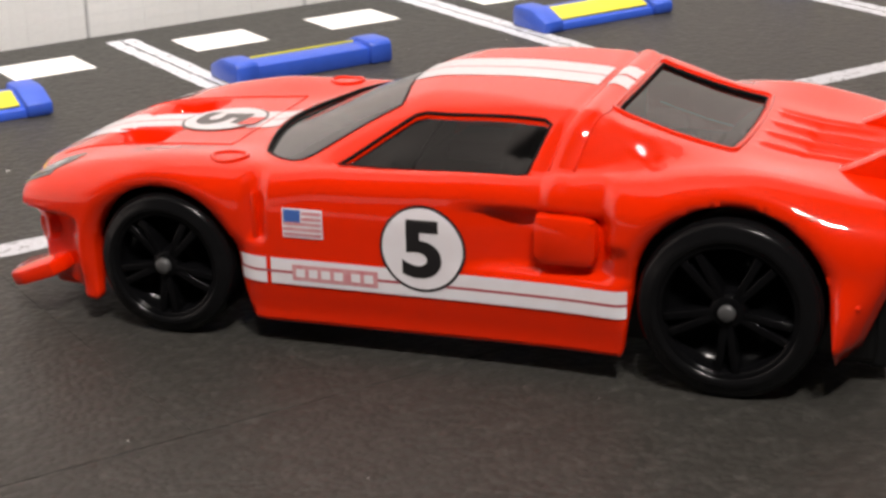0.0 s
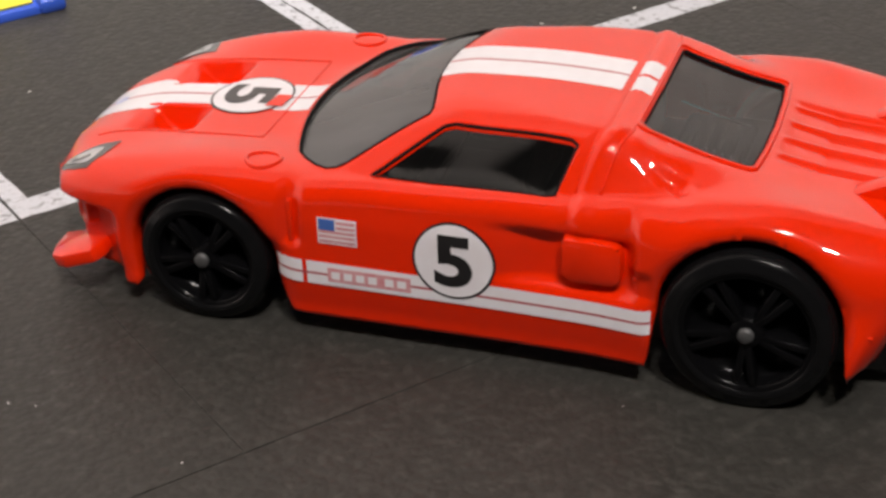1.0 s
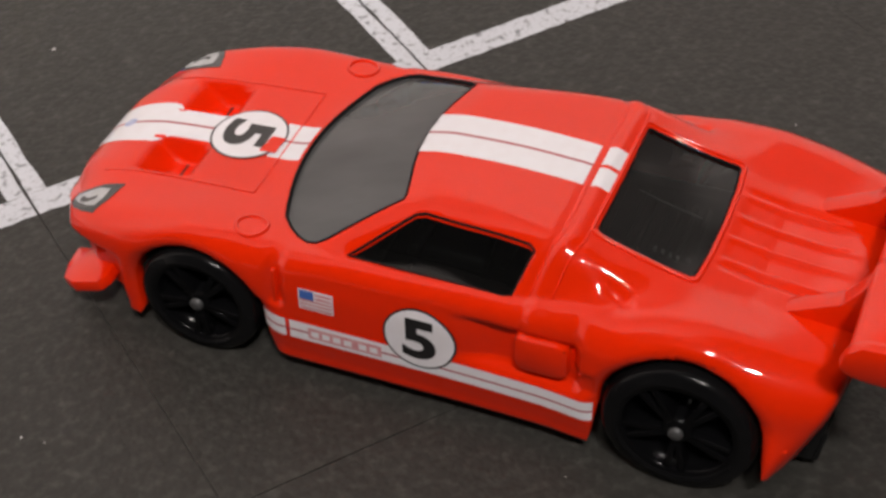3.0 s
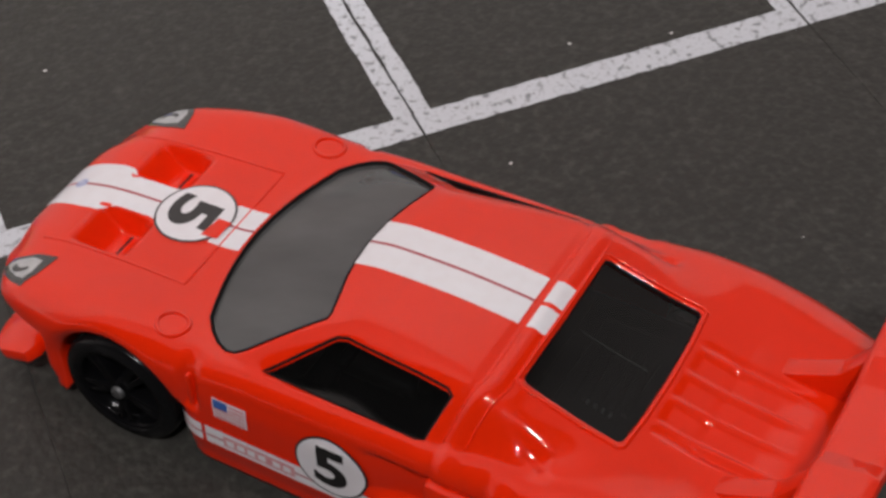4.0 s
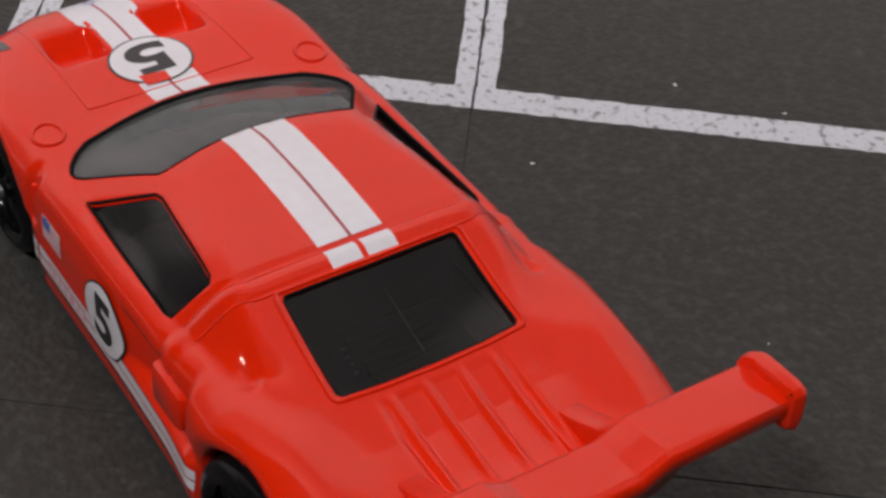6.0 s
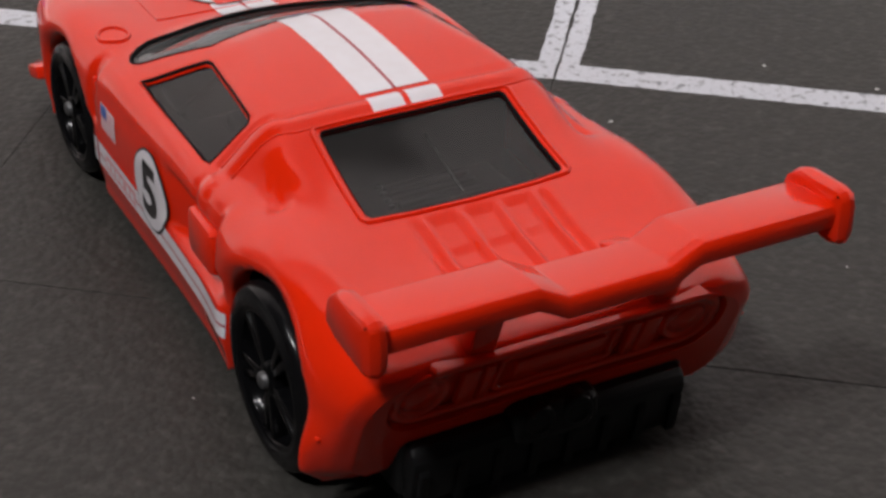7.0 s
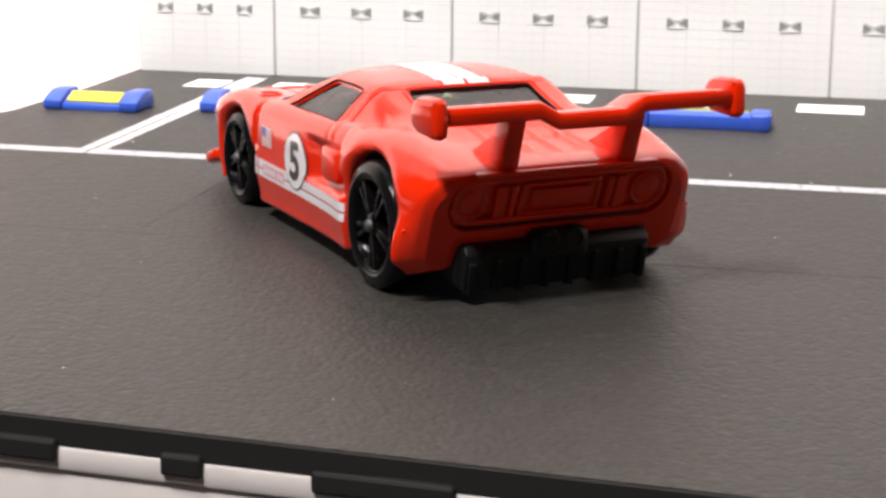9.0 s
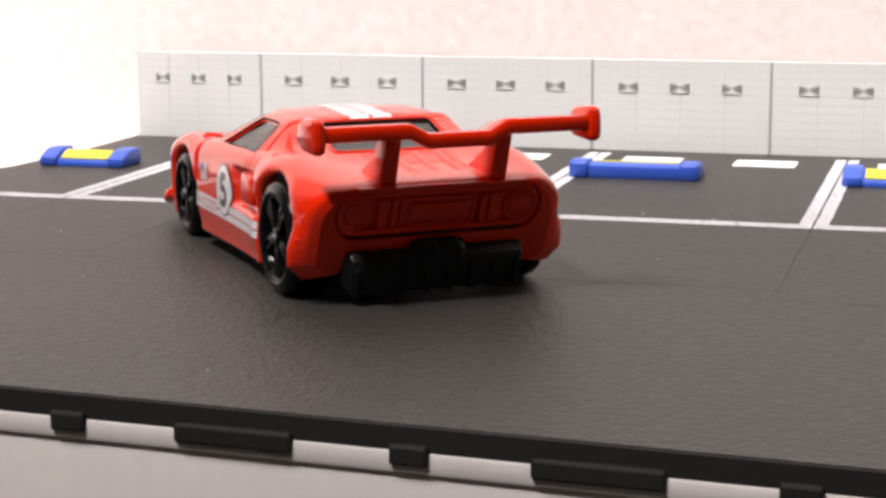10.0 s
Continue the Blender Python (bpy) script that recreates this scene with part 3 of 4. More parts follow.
def wheel(car, x, y, z, radius, sign):
    """A black wheel: tyre with a grooved sidewall, ten-spoke rim, steel axle end."""
    hub = new("wheel")
    hub.parent, hub.location = car, (x * MM, y * MM, z * MM)
    tagged(hub, "gloss black five-spoke toy wheel")
    r, f = radius, sign
    prof = [(r * 0.74, 0.0), (r * 0.77, 0.35), (r * 0.84, 0.42), (r * 0.86, 0.28), (r * 0.92, 0.25), (r * 0.975, 0.0), (r, -0.45), (r, -3.9),
            (r * 0.97, -4.3), (r * 0.7, -4.3)]
    part("tyre", *lathe([(a, b * f) for a, b in prof], 64), TYRE, hub)
    rim = [(r * 0.765, 0.2), (r * 0.72, 0.25), (r * 0.69, -0.1), (r * 0.66, -1.3), (r * 0.2, -1.5), (0, -1.5)]
    part("rim", *lathe([(a, b * f) for a, b in rim], 64), RIM, hub)
    spokes = []
    for i in range(5):
        for off in (-8, 8):
            b = prism([(r * 0.13, -0.3), (r * 0.70, -0.28), (r * 0.70, 0.28), (r * 0.13, 0.22)], f * -1.45, f * 0.12, "y", 0.08)
            spokes.append(moved(b, pose(0, 0, 0, 0, 72 * i + off + 18, 0)))
    part("spokes", *joined(*spokes), RIM, hub)
    part("hub_cap", *lathe([(0, f * 0.25), (r * 0.15, f * 0.22), (r * 0.2, f * 0.0), (r * 0.22, -f * 1.4)], 24), RIM, hub)
    part("axle_end", *lathe([(0, f * 0.62), (0.45, f * 0.6), (0.58, f * 0.5), (0.6, -f * 0.3)], 20), AXLE, hub, "dull steel axle end")


def numeral(parent, mapper, size, name="number"):
    """The race number, laid on the skin by mapper(u, v)."""
    cu = bpy.data.curves.new("numeral", "FONT")
    cu.body, cu.size, cu.offset, cu.resolution_u = "5", size, size * 0.034, 6
    cu.align_x, cu.align_y = "CENTER", "CENTER"
    tmp = new("numeral", cu)
    bpy.context.view_layer.update()
    me = tmp.evaluated_get(bpy.context.evaluated_depsgraph_get()).to_mesh()
    vs = [tuple(v.co) for v in me.vertices]
    fs = [list(p.vertices) for p in me.polygons]
    bm = bmesh.new()
    bv = [bm.verts.new(v) for v in vs]
    for f in fs:
        try:
            bm.faces.new([bv[i] for i in f])
        except ValueError:
            pass
    bmesh.ops.remove_doubles(bm, verts=list(bm.verts), dist=1e-5)
    mid = [sum(c) / 2 for c in zip((min(v.co.x for v in bm.verts), min(v.co.y for v in bm.verts)),
                                   (max(v.co.x for v in bm.verts), max(v.co.y for v in bm.verts)))]
    bmesh.ops.triangulate(bm, faces=list(bm.faces))
    for _ in range(3):
        bmesh.ops.subdivide_edges(bm, edges=[e for e in bm.edges if e.calc_length() > 0.45], cuts=1)
        bmesh.ops.triangulate(bm, faces=list(bm.faces))
    data, faces = bm_data(bm)
    bpy.data.objects.remove(tmp)
    bpy.data.curves.remove(cu)
    part(name, [mapper(u - mid[0], v - mid[1]) for u, v, _ in data], faces, BLACK_INK, parent, "black race number five")


def on_top(x, y, lift):
    s = s_of_y(x, abs(y))
    p = skin(x, s) + skin_normal(x, max(s, 0.006)) * lift
    return (p.x, math.copysign(p.y, y), p.z)


def on_flank(x, z, lift):
    s = s_of_z(x, z)
    p = skin(x, s) + skin_normal(x, s) * lift
    return (p.x, -p.y, p.z)


def decals(car):
    """Printed stripes, number discs, flag and lamps."""
    # stripe of the roof and bonnet: two bands with a thin line between
    for sy in (1, -1):
        part("roof_stripe", *top_patch([(-5.15, sy * 0.13), (-5.0, sy * 2.6), (9.1, sy * 2.6), (9.1, sy * 0.13)]), WHITE_INK, car)
        part("hoop_stripe", *top_patch([(9.8, sy * 0.22), (9.8, sy * 2.6), (11.45, sy * 2.6), (11.45, sy * 0.22)], 0.05, 0.4), WHITE_INK, car)
        part("bonnet_stripe", *top_patch([(-16.5, sy * 0.13), (-16.4, sy * 2.4), (-19.5, sy * 2.4), (-19.5, sy * 0.13)]), WHITE_INK, car)
        part("nose_stripe", *top_patch([(-24.4, sy * 0.13), (-24.4, sy * 2.2), (-25.6, sy * 1.9), (-29.2, sy * 1.9), (-30.0, sy * 2.2), (-30.6, sy * 2.8), (-32, sy * 2.9), (-36.6, sy * 2.6), (-36.9, sy * 0.13)]),
             WHITE_INK, car)
    part("centre_line", *top_patch([(-5.1, -0.13), (-5.1, 0.13), (9.1, 0.13), (9.1, -0.13)], 0.035), LINE_INK, car)
    part("centre_line", *top_patch([(-36.9, -0.13), (-36.9, 0.13), (-16.5, 0.13), (-16.5, -0.13)], 0.035), LINE_INK, car)
    part("number_disc_edge", *top_patch(disc(-22.3, 0, 3.5), 0.075, 0.4), BLACK_INK, car)
    part("number_disc", *top_patch(disc(-22.3, 0, 3.3), 0.10, 0.4), WHITE_INK, car)
    numeral(car, lambda u, v: on_top(-22.5 + v * 0.95, -u * 1.3, 0.13), 6.1)
    part("red_patch", *top_patch([(-20.4, -2.0), (-18.9, -1.9), (-18.8, 0.2), (-20.1, 0.2)], 0.17, 0.4), RED, car)
    part("nose_badge", *top_patch(disc(-34.4, 0, 0.6, 16), 0.06, 0.3), BADGE_INK, car, "small blue nose badge")
    # flank
    part("number_disc_edge", *flank_patch(disc(-0.4, 8.3, 3.15), 0.16, 0.4), BLACK_INK, car)
    part("number_disc", *flank_patch(disc(-0.4, 8.3, 2.95), 0.19, 0.4), WHITE_INK, car)
    numeral(car, lambda u, v: on_flank(-0.4 + u * 1.15, 8.3 + v, 0.22), 5.6)
    for z0, z1 in ((4.75, 5.6), (5.75, 6.7)):
        part("flank_stripe", *flank_patch([(-12.1, z0), (14.3, z0), (14.3, z1), (-12.1, z1)], 0.12, 0.4), WHITE_INK, car)
        part("flank_stripe", *flank_patch([(-14.6, z0), (-12.45, z0), (-12.45, z1), (-14.7, z1)], 0.12, 0.4), WHITE_INK, car)
    part("flank_line", *flank_patch([(-14.6, 5.58), (14.3, 5.58), (14.3, 5.77), (-14.6, 5.77)], 0.13, 0.4), LINE_INK, car)
    part("lettering_panel", *flank_patch([(-10.4, 5.1), (-3.8, 5.1), (-3.8, 6.3), (-10.4, 6.3)], 0.15, 0.3), PINK_INK, car, "faded red panel with pale lettering bars")
    for i in range(6):
        x = -10.1 + i * 0.98 + (0.35 if i > 3 else 0)
        part("lettering_bar", *flank_patch([(x, 5.38), (x + 0.7, 5.38), (x + 0.7, 6.02), (x, 6.02)], 0.18, 0.3), WHITE_INK, car)
    part("flag_field", *flank_patch([(-11.0, 8.35), (-7.9, 8.35), (-7.9, 10.5), (-11.0, 10.5)], 0.08), WHITE_INK, car, "small printed flag")
    for i in range(5):
        z = 8.46 + i * 0.4
        part("flag_bar", *flank_patch([(-10.9 if i < 3 else -9.5, z), (-8.0, z), (-8.0, z + 0.24), (-10.9 if i < 3 else -9.5, z + 0.24)], 0.10, 0.5), PINK_INK, car)
    part("flag_canton", *flank_patch([(-10.9, 9.5), (-9.6, 9.5), (-9.6, 10.4), (-10.9, 10.4)], 0.10, 0.4), BLUE_INK, car)
    for sy in (1, -1):
        lamp = [(-29.8, sy * 8.9), (-32.0, sy * 8.9), (-34.4, sy * 9.4), (-34.9, sy * 10.2), (-34.0, sy * 11.2), (-32.6, sy * 11.9), (-31.2, sy * 12.3), (-30.4, sy * 11.2)]
        part("headlight", *top_patch(lamp, 0.05, 0.4), LAMP_DARK, car, "dark headlight with silver reflector")
        inner = [(-30.9, sy * 9.6), (-32.2, sy * 9.35), (-34.1, sy * 9.8), (-34.35, sy * 10.2), (-33.6, sy * 10.9), (-32.4, sy * 11.5), (-31.4, sy * 11.7), (-31.0, sy * 11.0)]
        part("reflector", *top_patch(inner, 0.09, 0.3), LAMP_SILVER, car, "silver printed reflector")
        crescent = [(-32.6 + 0.95 * math.cos(a), sy * (10.5 + 0.62 * math.sin(a))) for a in np.linspace(0.2, math.pi + 0.4, 9)]
        crescent += [(-32.5 + 0.6 * math.cos(a), sy * (10.35 + 0.3 * math.sin(a))) for a in np.linspace(math.pi + 0.2, 0.1, 9)]
        part("bulb", *top_patch(crescent, 0.12, 0.25), LAMP_DARK, car)


def trim(car):
    """Panes, panel lines, caps, intakes, splitter, interior."""
    whole = windscreen_half + [(x, -y) for x, y in reversed(windscreen_half[1:-1])]
    part("windscreen", *top_patch([(-9.0 + (x + 9.0) * 1.03, y * 1.025) for x, y in whole], -0.32, 0.8), VEILED_GLASS, car, "smoked windscreen")
    seal = [on_top(x, y, -0.12) for x, y in plan_xy(whole)]
    part("windscreen_seal", *tube(seal, 0.17, 6, True), SEAL, car)
    whole = rear_half + [(x, -y) for x, y in reversed(rear_half[1:-1])]
    part("rear_window", *top_patch([(16.2 + (x - 16.2) * 1.04, y * 1.04) for x, y in whole], -0.3, 0.8), GLASS, car, "smoked rear window")
    frame_line = [(16.2 + (x - 16.2) * 1.07, y * 1.06) for x, y in plan_xy(whole)]
    part("rear_window_frame", *tube([on_top(x, y, 0.02) for x, y in frame_line], 0.17, 8, True), RED, car)
    part("rear_window_seal", *tube([on_top(x, y, -0.16) for x, y in plan_xy(whole)], 0.17, 6, True), SEAL, car)
    for sy in (1, -1):
        pane = [(0.5 + (x - 0.5) * 1.03, sy * (10.6 + (y - 10.6) * 1.05)) for x, y in door_window]
        part("side_window", *top_patch(pane, -0.35, 0.8), GLASS, car, "smoked side window")
        rim = [on_top(x, sy * y, -0.1) for x, y in plan_xy(door_window)]
        part("window_seal", *tube(rim, 0.15, 6, True), SEAL, car)
        part("window_bar", *tube([(-2.3, sy * 11.6, 12.9), (-0.6, sy * 8.9, 16.2)], 0.16, 6), CHASSIS, car)
        cap = [on_top(-16.35 + 1.35 * math.cos(a), sy * (11.5 + 1.15 * math.sin(a)), 0.0) for a in np.linspace(0, 2 * math.pi, 33)[:-1]]
        part("filler_cap_ring", *tube(cap, 0.19, 8, True), RED, car)
        part("bonnet_line", *tube([on_top(x, sy * (7.3 + 0.02 * (x + 18.3)), 0.0) for x in np.linspace(-33, -18.3, 40)], 0.09, 5), RED, car)
        part("side_intake", *prism([(7.7, 11.6), (11.6, 11.5), (12.2, 10.9), (12.2, 8.5), (11.6, 7.9), (8.2, 7.9), (7.6, 8.6)], sy * 13.0, sy * 15.0, "y", 0.55), RED, car, smooth=26)
        part("intake_bar", *box(12.9, 14.2, sy * 13.6, sy * 14.6, 8.5, 8.9, 0.12), RED, car)
        part("vent_bar", *box(-13.6, -13.2, sy * 13.5, sy * 14.35, 7.9, 11.4, 0.12), RED, car)
        p = on_flank(-32.4, 6.3, 0.0)
        part("fog_lamp", *moved(lathe([(0, 0.35), (0.75, 0.25), (0.85, 0.45), (1.15, 0.4), (1.3, -0.5)], 20), pose(p[0], -sy * p[1], p[2], 0, 0, 140 if sy < 0 else 40)), RED, car)
        part("mudguard_notch", *box(28.9, 29.9, sy * 14.6, sy * 15.5, 6.9, 7.3, 0.15), RED, car)
    part("bonnet_line", *tube([on_top(-18.3, y, 0.0) for y in np.linspace(-7.3, 7.3, 30)], 0.09, 5), RED, car)
    for x, r in ((9.55, 0.085), (11.35, 0.1)):
        part("roof_line", *tube([on_top(x - 0.35 * max(0.0, abs(y) - 8.5), y, 0.0) for y in np.linspace(-12.4, 12.4, 70)], r, 6), RED, car)
    lip = [(-34.9, -6.0), (-34.2, -8.6), (-32.6, -10.6), (-30.0, -11.2), (-30.0, 11.2), (-32.6, 10.6), (-34.2, 8.6), (-34.9, 6.0)]
    part("front_splitter", *prism(lip, 1.4, 2.9, "z", 0.5), RED, car, smooth=26)
    for sy in (1, -1):
        fin = [(-35.7, 8.2), (-35.4, 10.6), (-34.6, 12.6), (-33.2, 13.4), (-30.2, 13.5), (-29.6, 12.4), (-30.0, 9.0)]
        fin = prism([(x, sy * y) for x, y in fin], -0.6, 0.6, "z", 0.3)
        part("splitter_corner", *moved(fin, pose(-0.5, sy * 0.6, 2.9) @ Matrix.Translation((-32.8, 0, 0)) @ Matrix.Rotation(radians(-20), 4, "Y") @ Matrix.Translation((32.8, 0, 0))), RED, car, smooth=26)
    part("front_grille", *box(-36.4, -35.2, -5.0, 5.0, 4.9, 6.2, 0.2), CHASSIS, car)
    part("chassis", *joined(box(-28, 30.6, -10.4, 10.4, 1.2, 9.6, 0.6), box(-33.6, -27, -8.2, 8.2, 2.4, 7.2, 0.6), box(-13.2, 13.2, -12.6, 12.6, 1.6, 5.0, 0.5), box(-21.8, 21.8, -11.8, 11.8, 5.4, 6.4, 0.2)), CHASSIS, car,
         "black plastic base")
    part("dashboard", *box(-11.5, -6.0, -9.8, 9.8, 9.6, 12.2, 0.8, 3), SEAT, car)
    for sy in (1, -1):
        seat = joined(box(-4.5, 2.5, sy * 4.6 - 2.7, sy * 4.6 + 2.7, 9.6, 11.2, 0.6, 3),
                      moved(box(-0.9, 0.9, -2.5, 2.5, 0, 5.0, 0.7, 3), pose(3.2, sy * 4.6, 10.4, 0, 18, 0)))
        part("car_seat", *seat, SEAT, car)
    part("engine_cover", *joined(box(12.6, 19.8, -5.6, 5.6, 9.6, 12.6, 0.6, 3), *[box(13.6 + 1.1 * i, 14.1 + 1.1 * i, -3.2, 3.2, 12.5, 13.1, 0.15) for i in range(5)]), SEAT, car)
    part("engine_rod", *tube([on_top(x, 0.4, -0.9) for x in np.linspace(13.3, 18.6, 8)], 0.06, 6), LAMP_SILVER, car, "thin grey rod under the rear window")
    for k in range(4):
        x, y, z = on_top(16.2 + 0.6 * k, -4.5, -1.2)
        part("engine_bolt", *box(x - 0.12, x + 0.12, y - 0.2, y + 0.2, z - 0.3, z, 0.05), LAMP_SILVER, car)
    part("bulkhead", *box(9.4, 10.2, -8.4, 8.4, 9.6, 15.8, 0.3), SEAT, car)


def plan_xy(poly):
    out = []
    for i in range(len(poly)):
        (x0, y0), (x1, y1) = poly[i], poly[(i + 1) % len(poly)]
        n = max(1, int(math.hypot(x1 - x0, y1 - y0) / 0.5))
        out += [(x0 + (x1 - x0) * k / n, y0 + (y1 - y0) * k / n) for k in range(n)]
    return out


def toy_car():
    car = tagged(new("toy_car"), "orange-red diecast toy race car with white stripes on the asphalt board", "toy car")
    car_body(car)
    tail(car), diffuser(car), wing(car), trim(car), decals(car)
    # the shell sits a little high on its wheels
    for piece in car.children:
        piece.location.z = 0.42 * MM
    for sy in (1, -1):
        wheel(car, -21.1, sy * 13.9, 5.45, 5.45, sy)
        wheel(car, 21.2, sy * 14.9, 6.3, 6.3, sy)
    return car


# ---------------------------------------------------------------- the parking lot


def lot_thing(name, kind="", label="", category=""):
    ob = new(name)
    ob.matrix_world = LOT
    return tagged(ob, label, category, kind=kind)


def parking_floor():
    """Boards of the lot: bays and roadway, each board a piece with worn bevelled edges."""
    under = [(-95, EDGE(-95) + 2), (168, EDGE(168) + 2), (168, WALL_N + 1), (-89, WALL_N + 1), (-89, 53), (-90.5, 34), (-98, 6)]
    floor = tagged(new("floor", mesh_of("floor", *prism(under, -2.0, -0.6, "z", 0.1), BOARD_EDGE, False)),
                   "dark board floor of a miniature parking lot", "floor", kind="structure")
    floor.matrix_world = LOT
    for i in range(len(SEAMS) - 1):
        u0, u1 = SEAMS[i] + 0.022, SEAMS[i + 1] - 0.022
        near = -42.0 if i < 4 else -47.5
        if i == 0:
            # the last board narrows towards the wall
            board = prism([(u1, near + 0.07), (u1, WALL_N + 1.5), (-90.5, WALL_N + 1.5), (-90.5, 53), (-92, 30), (-101, 4), (-101, near + 0.07)], -1.8, 0.0, "z", 0.035)
        else:
            board = box(u0, u1, near + 0.07, WALL_N + 1.5, -1.8, 0.0, 0.035)
        part("bay_board", *board, MAT_TILE, floor, smooth=False)
    road = [(-101, EDGE(-101)), (169.4, EDGE(169.4)), (169.4, -47.55), (BAY, -47.55), (BAY, -42.05), (-101, -42.05)]
    part("road_board", *prism(road, -1.9, 0.0, "z", 0.035), MAT_TILE, floor, smooth=False)
    part("board_edge", *prism([(-101, EDGE(-101) - 0.32), (169.4, EDGE(169.4) - 0.32), (169.4, EDGE(169.4) - 0.02), (-101, EDGE(-101) - 0.02)], -2.2, -0.12, "z", 0.08), BOARD_EDGE, floor, smooth=False)
    for i in range(16):
        u = -77.2 + i * 16.0
        wide = 11.0 if i % 2 else 3.4
        lug = [(u - wide / 2, EDGE(u - wide / 2) - 1.0), (u + wide / 2, EDGE(u + wide / 2) - 1.0), (u + wide / 2, EDGE(u) - 0.1), (u - wide / 2, EDGE(u) - 0.1)]
        part("edge_lug", *prism(lug, -3.4, -1.6, "z", 0.3), BOARD_EDGE, floor, smooth=False)
    return floor


def worn_strip(u0, u1, n0, n1, step=1.2, ragged=0.09):
    """A painted strip with a slightly ragged edge, a hair proud of the board."""
    rng = random.Random(int(abs(u0 * 31 + n0 * 17) * 10) + 7)
    along = abs(u1 - u0) > abs(n1 - n0)
    length = abs(u1 - u0) if along else abs(n1 - n0)
    k = max(2, int(length / step))
    a, b = [], []
    for i in range(k + 1):
        t = i / k
        j0, j1 = rng.uniform(-ragged, ragged), rng.uniform(-ragged, ragged)
        if along:
            a.append((u0 + (u1 - u0) * t, n0 + j0)), b.append((u0 + (u1 - u0) * t, n1 + j1))
        else:
            a.append((u0 + j0, n0 + (n1 - n0) * t)), b.append((u1 + j1, n0 + (n1 - n0) * t))
    verts = [(x, y, 0.03) for x, y in a] + [(x, y, 0.03) for x, y in b]
    faces = [[i, i + 1, k + 2 + i, k + 1 + i] for i in range(k)]
    return verts, faces


def markings():
    lines = lot_thing("road_marking", "structure", "worn white painted bay lines and dashes", "road marking")
    for i in range(len(SEAMS) - 1):
        u0, u1 = SEAMS[i], SEAMS[i + 1]
        start = -97 if i == 0 else u0 + 0.15
        part("bay_line", *worn_strip(start, u1 - 0.12, 0.0, 3.3), LINE_PAINT, lines, smooth=False)
        if i:
            part("bay_line", *worn_strip(u0 + 0.2, u0 + 2.0, 3.3, WALL_N - 4), LINE_PAINT, lines, smooth=False)
        part("bay_line", *worn_strip(u1 - 1.9, u1 - 0.1, 3.3, WALL_N - 4), LINE_PAINT, lines, smooth=False)
        marks = {0: ((-76.0, -69.6),), 1: ((-61.5, -54.5), (-51.5, -45.0))}.get(i, ((u0 + 5.3, u0 + 15.3), (u0 + 24.3, u0 + 34.5)))
        for a, b in marks:
            part("dash", *worn_strip(a, b, 59.5, 67.5, 1.5, 0.05), DASH_PAINT, lines, smooth=False)


def wheel_stop(length):
    """A low kerb with square end blocks; a yellow strip covers its sloping front."""
    stop = tagged(new("wheel_stop"), "blue plastic wheel stop with a yellow sloping strip", "wheel stop", "wheel stops of the bays")
    part("base", *prism([(0, 0), (6.2, 0), (6.2, 2.0), (4.6, 2.3), (3.4, 2.3), (0.2, 0.9)], 0.8, length - 0.8, "x", 0.2), STOP_BLUE, stop, smooth=26)
    for u in (0.0, length - 3.0):
        block = prism([(-0.5, 0), (6.8, 0), (6.8, 2.3), (6.2, 2.8), (3.2, 2.8), (2.2, 2.6), (-0.5, 1.5)], u, u + 3.0, "x", 0.45)
        part("end_block", *block, STOP_BLUE, stop, smooth=26)
    slope = [(0.75, 1.12), (3.4, 2.26), (3.35, 2.52), (0.65, 1.4)]
    part("top_strip", *prism(slope, 3.4, length - 3.4, "x", 0.1), STOP_YELLOW, stop, "yellow plastic strip", smooth=26)
    return stop


def wheel_stops():
    small, full = wheel_stop(15.4), wheel_stop(20.6)
    small.matrix_world = LOT @ pose(-88.0 * MM, 32.5 * MM, 0)
    copy_thing(small, LOT @ pose(-64.0 * MM, 36.0 * MM, 0, 0, 0, 1.5))
    full.matrix_world = LOT @ pose(-40.4 * MM, 43.0 * MM, 0, 0, 0, -1.0)
    # the next one lies the wrong way round, its strip towards the wall
    turned = copy_thing(full, LOT @ pose(21.6 * MM, 46.5 * MM, 0, 0, 0, 180))
    tagged(turned, "blue plastic wheel stop, its yellow strip facing the wall")
    for u, turn in ((43.5, 0.6), (86.0, 0.0), (128.2, -0.8)):
        copy_thing(full, LOT @ pose(u * MM, 40.0 * MM, 0, 0, 0, turn))


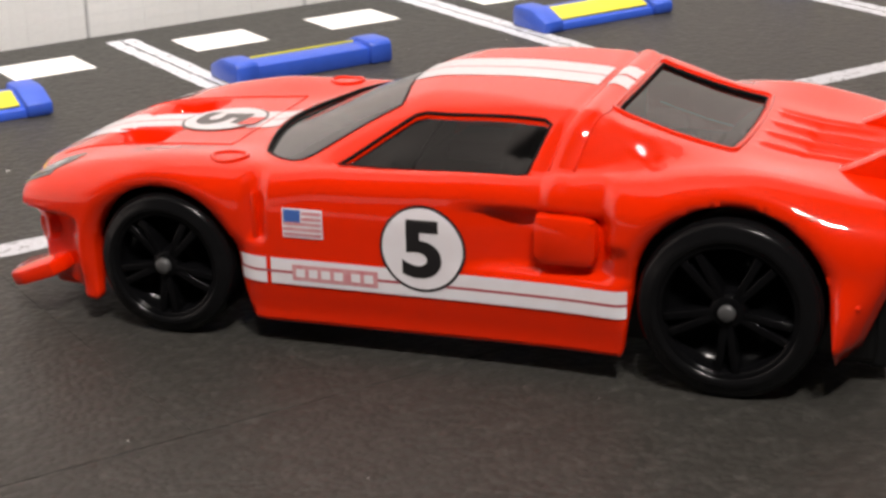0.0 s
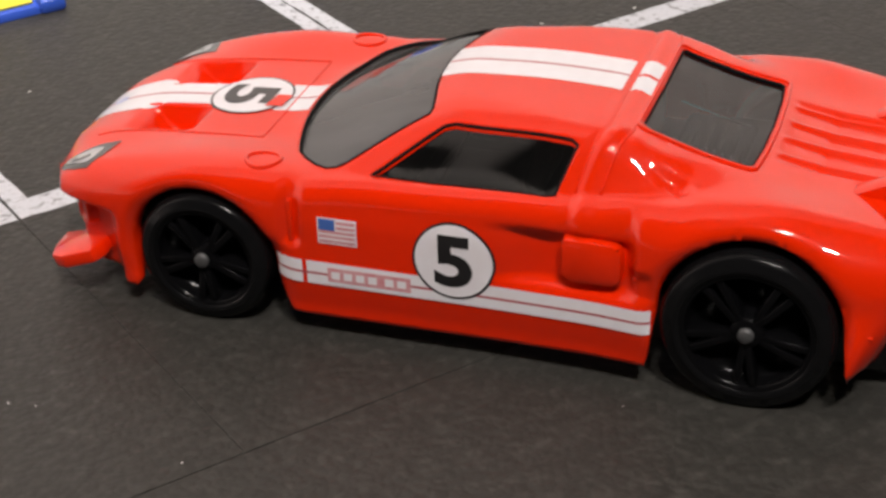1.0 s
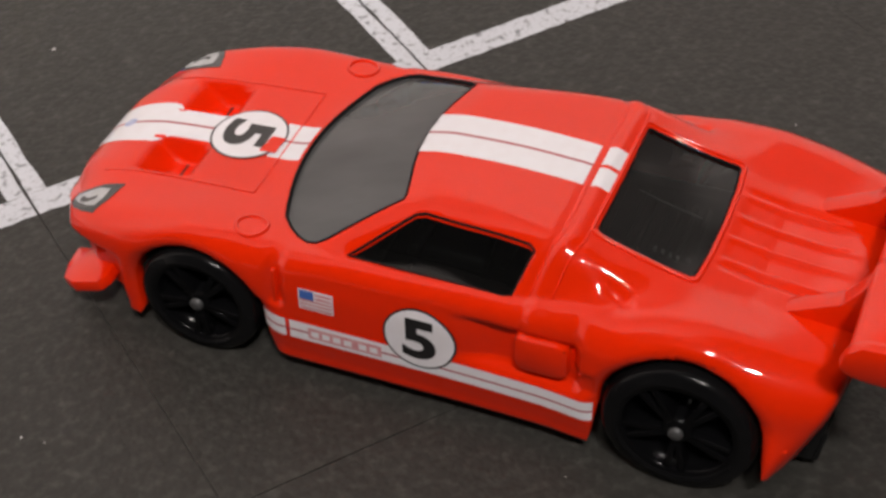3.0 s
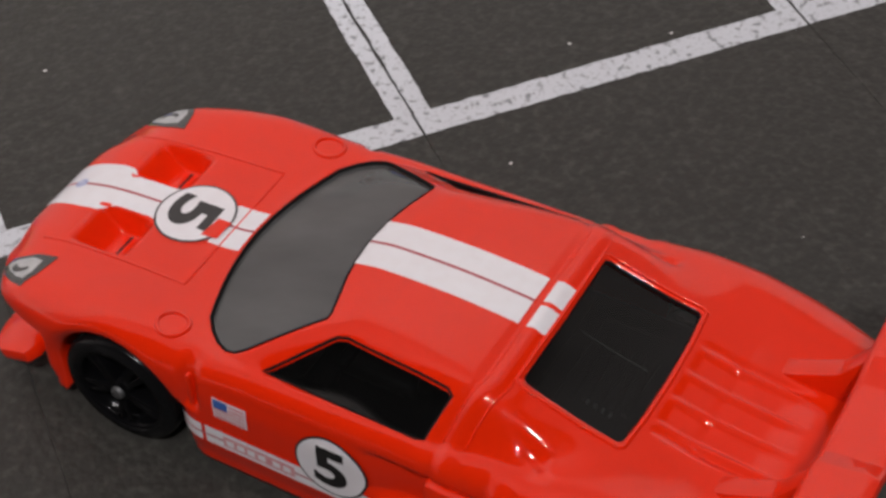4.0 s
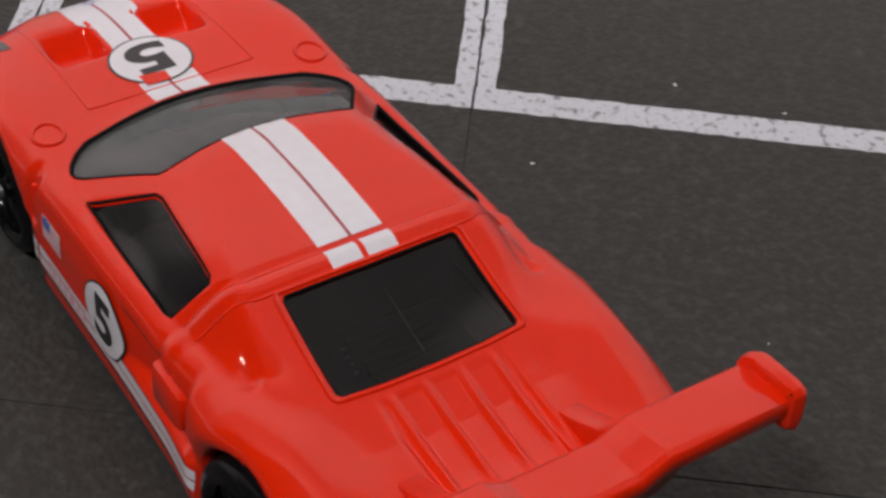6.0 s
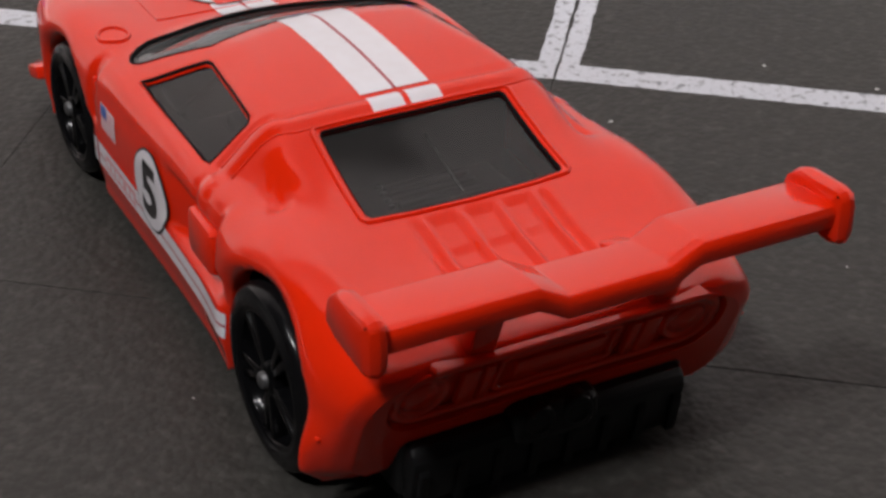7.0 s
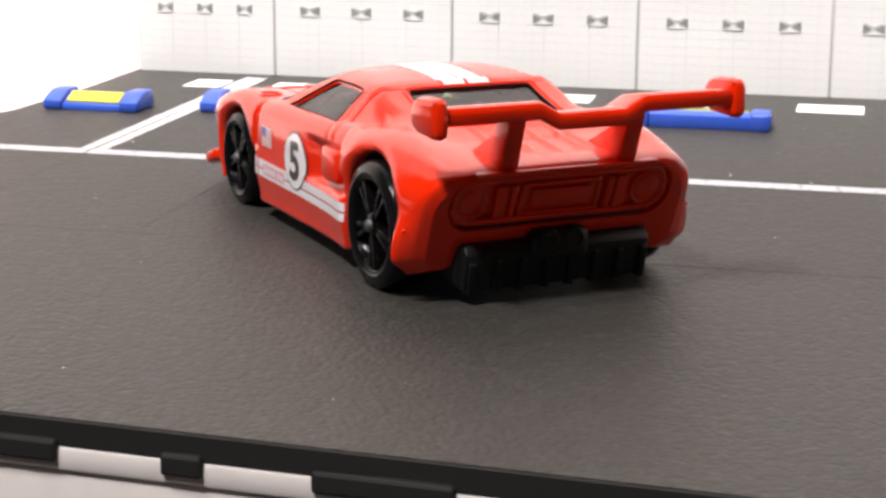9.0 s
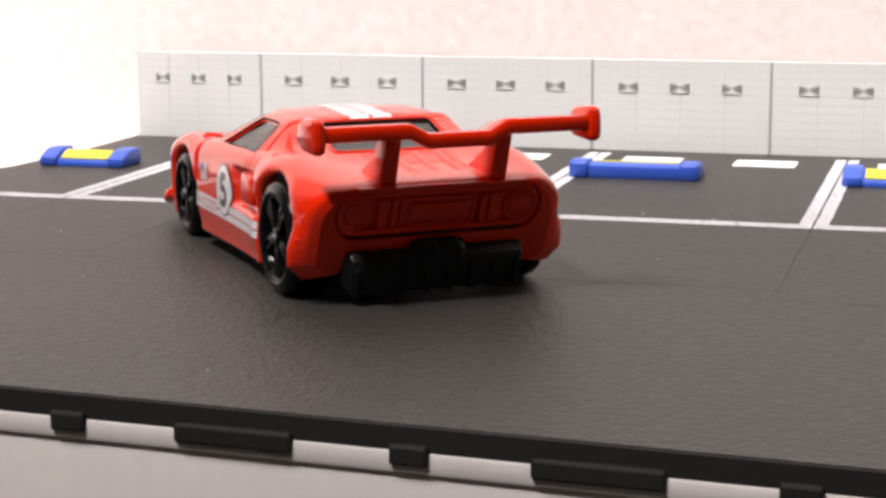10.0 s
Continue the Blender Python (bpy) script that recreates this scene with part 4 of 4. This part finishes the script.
def garage_wall(width):
    wall = tagged(new("garage_wall"), "white garage wall panel with three small dark windows", "garage wall", "garage walls behind the bays")
    part("backing", *box(0.04, width - 0.04, 0.07, 1.8, 0.0, WALL_H, 0.1), GARAGE_LINE, wall, smooth=False)
    rows, cols = 11, 4
    dz, du = WALL_H / rows, (width - 0.6) / cols
    plank = mesh_of("door_panel", *box(0.015, du - 0.015, 0.0, 0.6, 0.012, dz - 0.012, 0.02), GARAGE, False)
    for r in range(rows):
        for c in range(cols):
            ob = new("door_panel", plank)
            ob.parent, ob.location = wall, ((0.3 + c * du) * MM, 0, r * dz * MM)
    z = WALL_H * 0.70
    for k in (0.205, 0.495, 0.785):
        u, w = k * width, 0.055 * width
        pane = part("door_window", *box(u - w, u + w, -0.08, 0.2, z - 0.85, z + 0.85, 0.05), DOOR_WINDOW, wall, "small dark printed window", smooth=False)
        # a pale cross and the lower edge divide the dark print into wedges
        for q in (-1, 1):
            bar = [(u - w, z - q * 0.85), (u - w * 0.84, z - q * 0.85), (u + w, z + q * 0.85), (u + w * 0.84, z + q * 0.85)]
            part("window_bar", *prism(bar, -0.14, -0.07, "y", 0), WINDOW_WHITE, pane, smooth=False)
        for q, tall in ((1, 0.3), (-1, 0.15)):
            cap = [(u - w * 0.7, z + q * 0.87), (u + w * 0.7, z + q * 0.87), (u, z + q * tall)]
            part("window_bar", *prism(cap, -0.14, -0.07, "y", 0), WINDOW_WHITE, pane, smooth=False)
    return wall


def garages():
    end, full = garage_wall(JOINTS[1] - JOINTS[0]), garage_wall(31.27)
    end.matrix_world = LOT @ pose(JOINTS[0] * MM, WALL_N * MM, 0)
    full.matrix_world = LOT @ pose(JOINTS[1] * MM, WALL_N * MM, 0)
    for u in JOINTS[2:-1]:
        copy_thing(full, LOT @ pose(u * MM, WALL_N * MM, 0))


def room():
    def slab(name, out, z0, z1, bevel, parent=None):
        top = [(-400, EDGE(-400) - out), (400, EDGE(400) - out), (400, WALL_N + 5.0), (-400, WALL_N + 5.0)]
        ob = new(name, mesh_of(name, *prism(top, z0, z1, "z", bevel), TABLE, 40))
        ob.parent = parent
        return ob

    table = slab("table", 0.1, -35, -4.1, 0.3)
    slab("table_lip", 0.5, -4.2, -2.25, 0.35, table)
    tagged(table, "pale laminate shelf top with a rounded lip under the boards", "table", kind="structure").matrix_world = LOT
    # unseen side walls and room floor are added dark, to keep the tail dim
    for name, dims, mat in (("wall_north", (-1500, 1500, WALL_N + 5.3, 108, -700, 1750), PLASTER), ("wall_south", (-1500, 1500, -1520, -1500, -700, 1750), UNLIT_ROOM),
                            ("wall_east", (1500, 1520, -1500, 108, -700, 1750), UNLIT_ROOM), ("wall_west", (-1520, -1500, -1500, 108, -700, 1750), UNLIT_ROOM),
                            ("ceiling", (-1520, 1520, -1520, 108, 1750, 1770), CEILING), ("room_floor", (-1520, 1520, -1520, 108, -720, -700), UNLIT_ROOM)):
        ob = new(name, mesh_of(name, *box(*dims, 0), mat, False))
        tagged(ob, "plain " + name.split("_")[0] + " of the room", name.split("_")[0], kind="structure").matrix_world = LOT


def dust():
    """Pale flecks of dust lying on the boards."""
    rng = random.Random(11)
    pieces = []
    for _ in range(50):
        u, n = rng.uniform(-80, 110), rng.uniform(-105, 70)
        r = rng.choice((0.05, 0.07, 0.09, 0.14))
        p = LOT @ Vector((u * MM, n * MM, 0)) / MM
        if abs(p.x) < 42 and abs(p.y) < 17:
            continue
        pieces.append(moved(box(-r, r * 1.6, -r * 0.7, r * 0.7, 0, r * 0.6, 0.02, 1), pose(p.x, p.y, 0.0, 0, 0, rng.uniform(0, 180))))
    ob = new("dust", mesh_of("dust", *joined(*pieces), DASH_PAINT, False))
    tagged(ob, "tiny pale dust flecks scattered on the dark boards", "dust", kind="stuff")


room()
dust()
parking_floor()
markings()
garages()
wheel_stops()
toy_car()
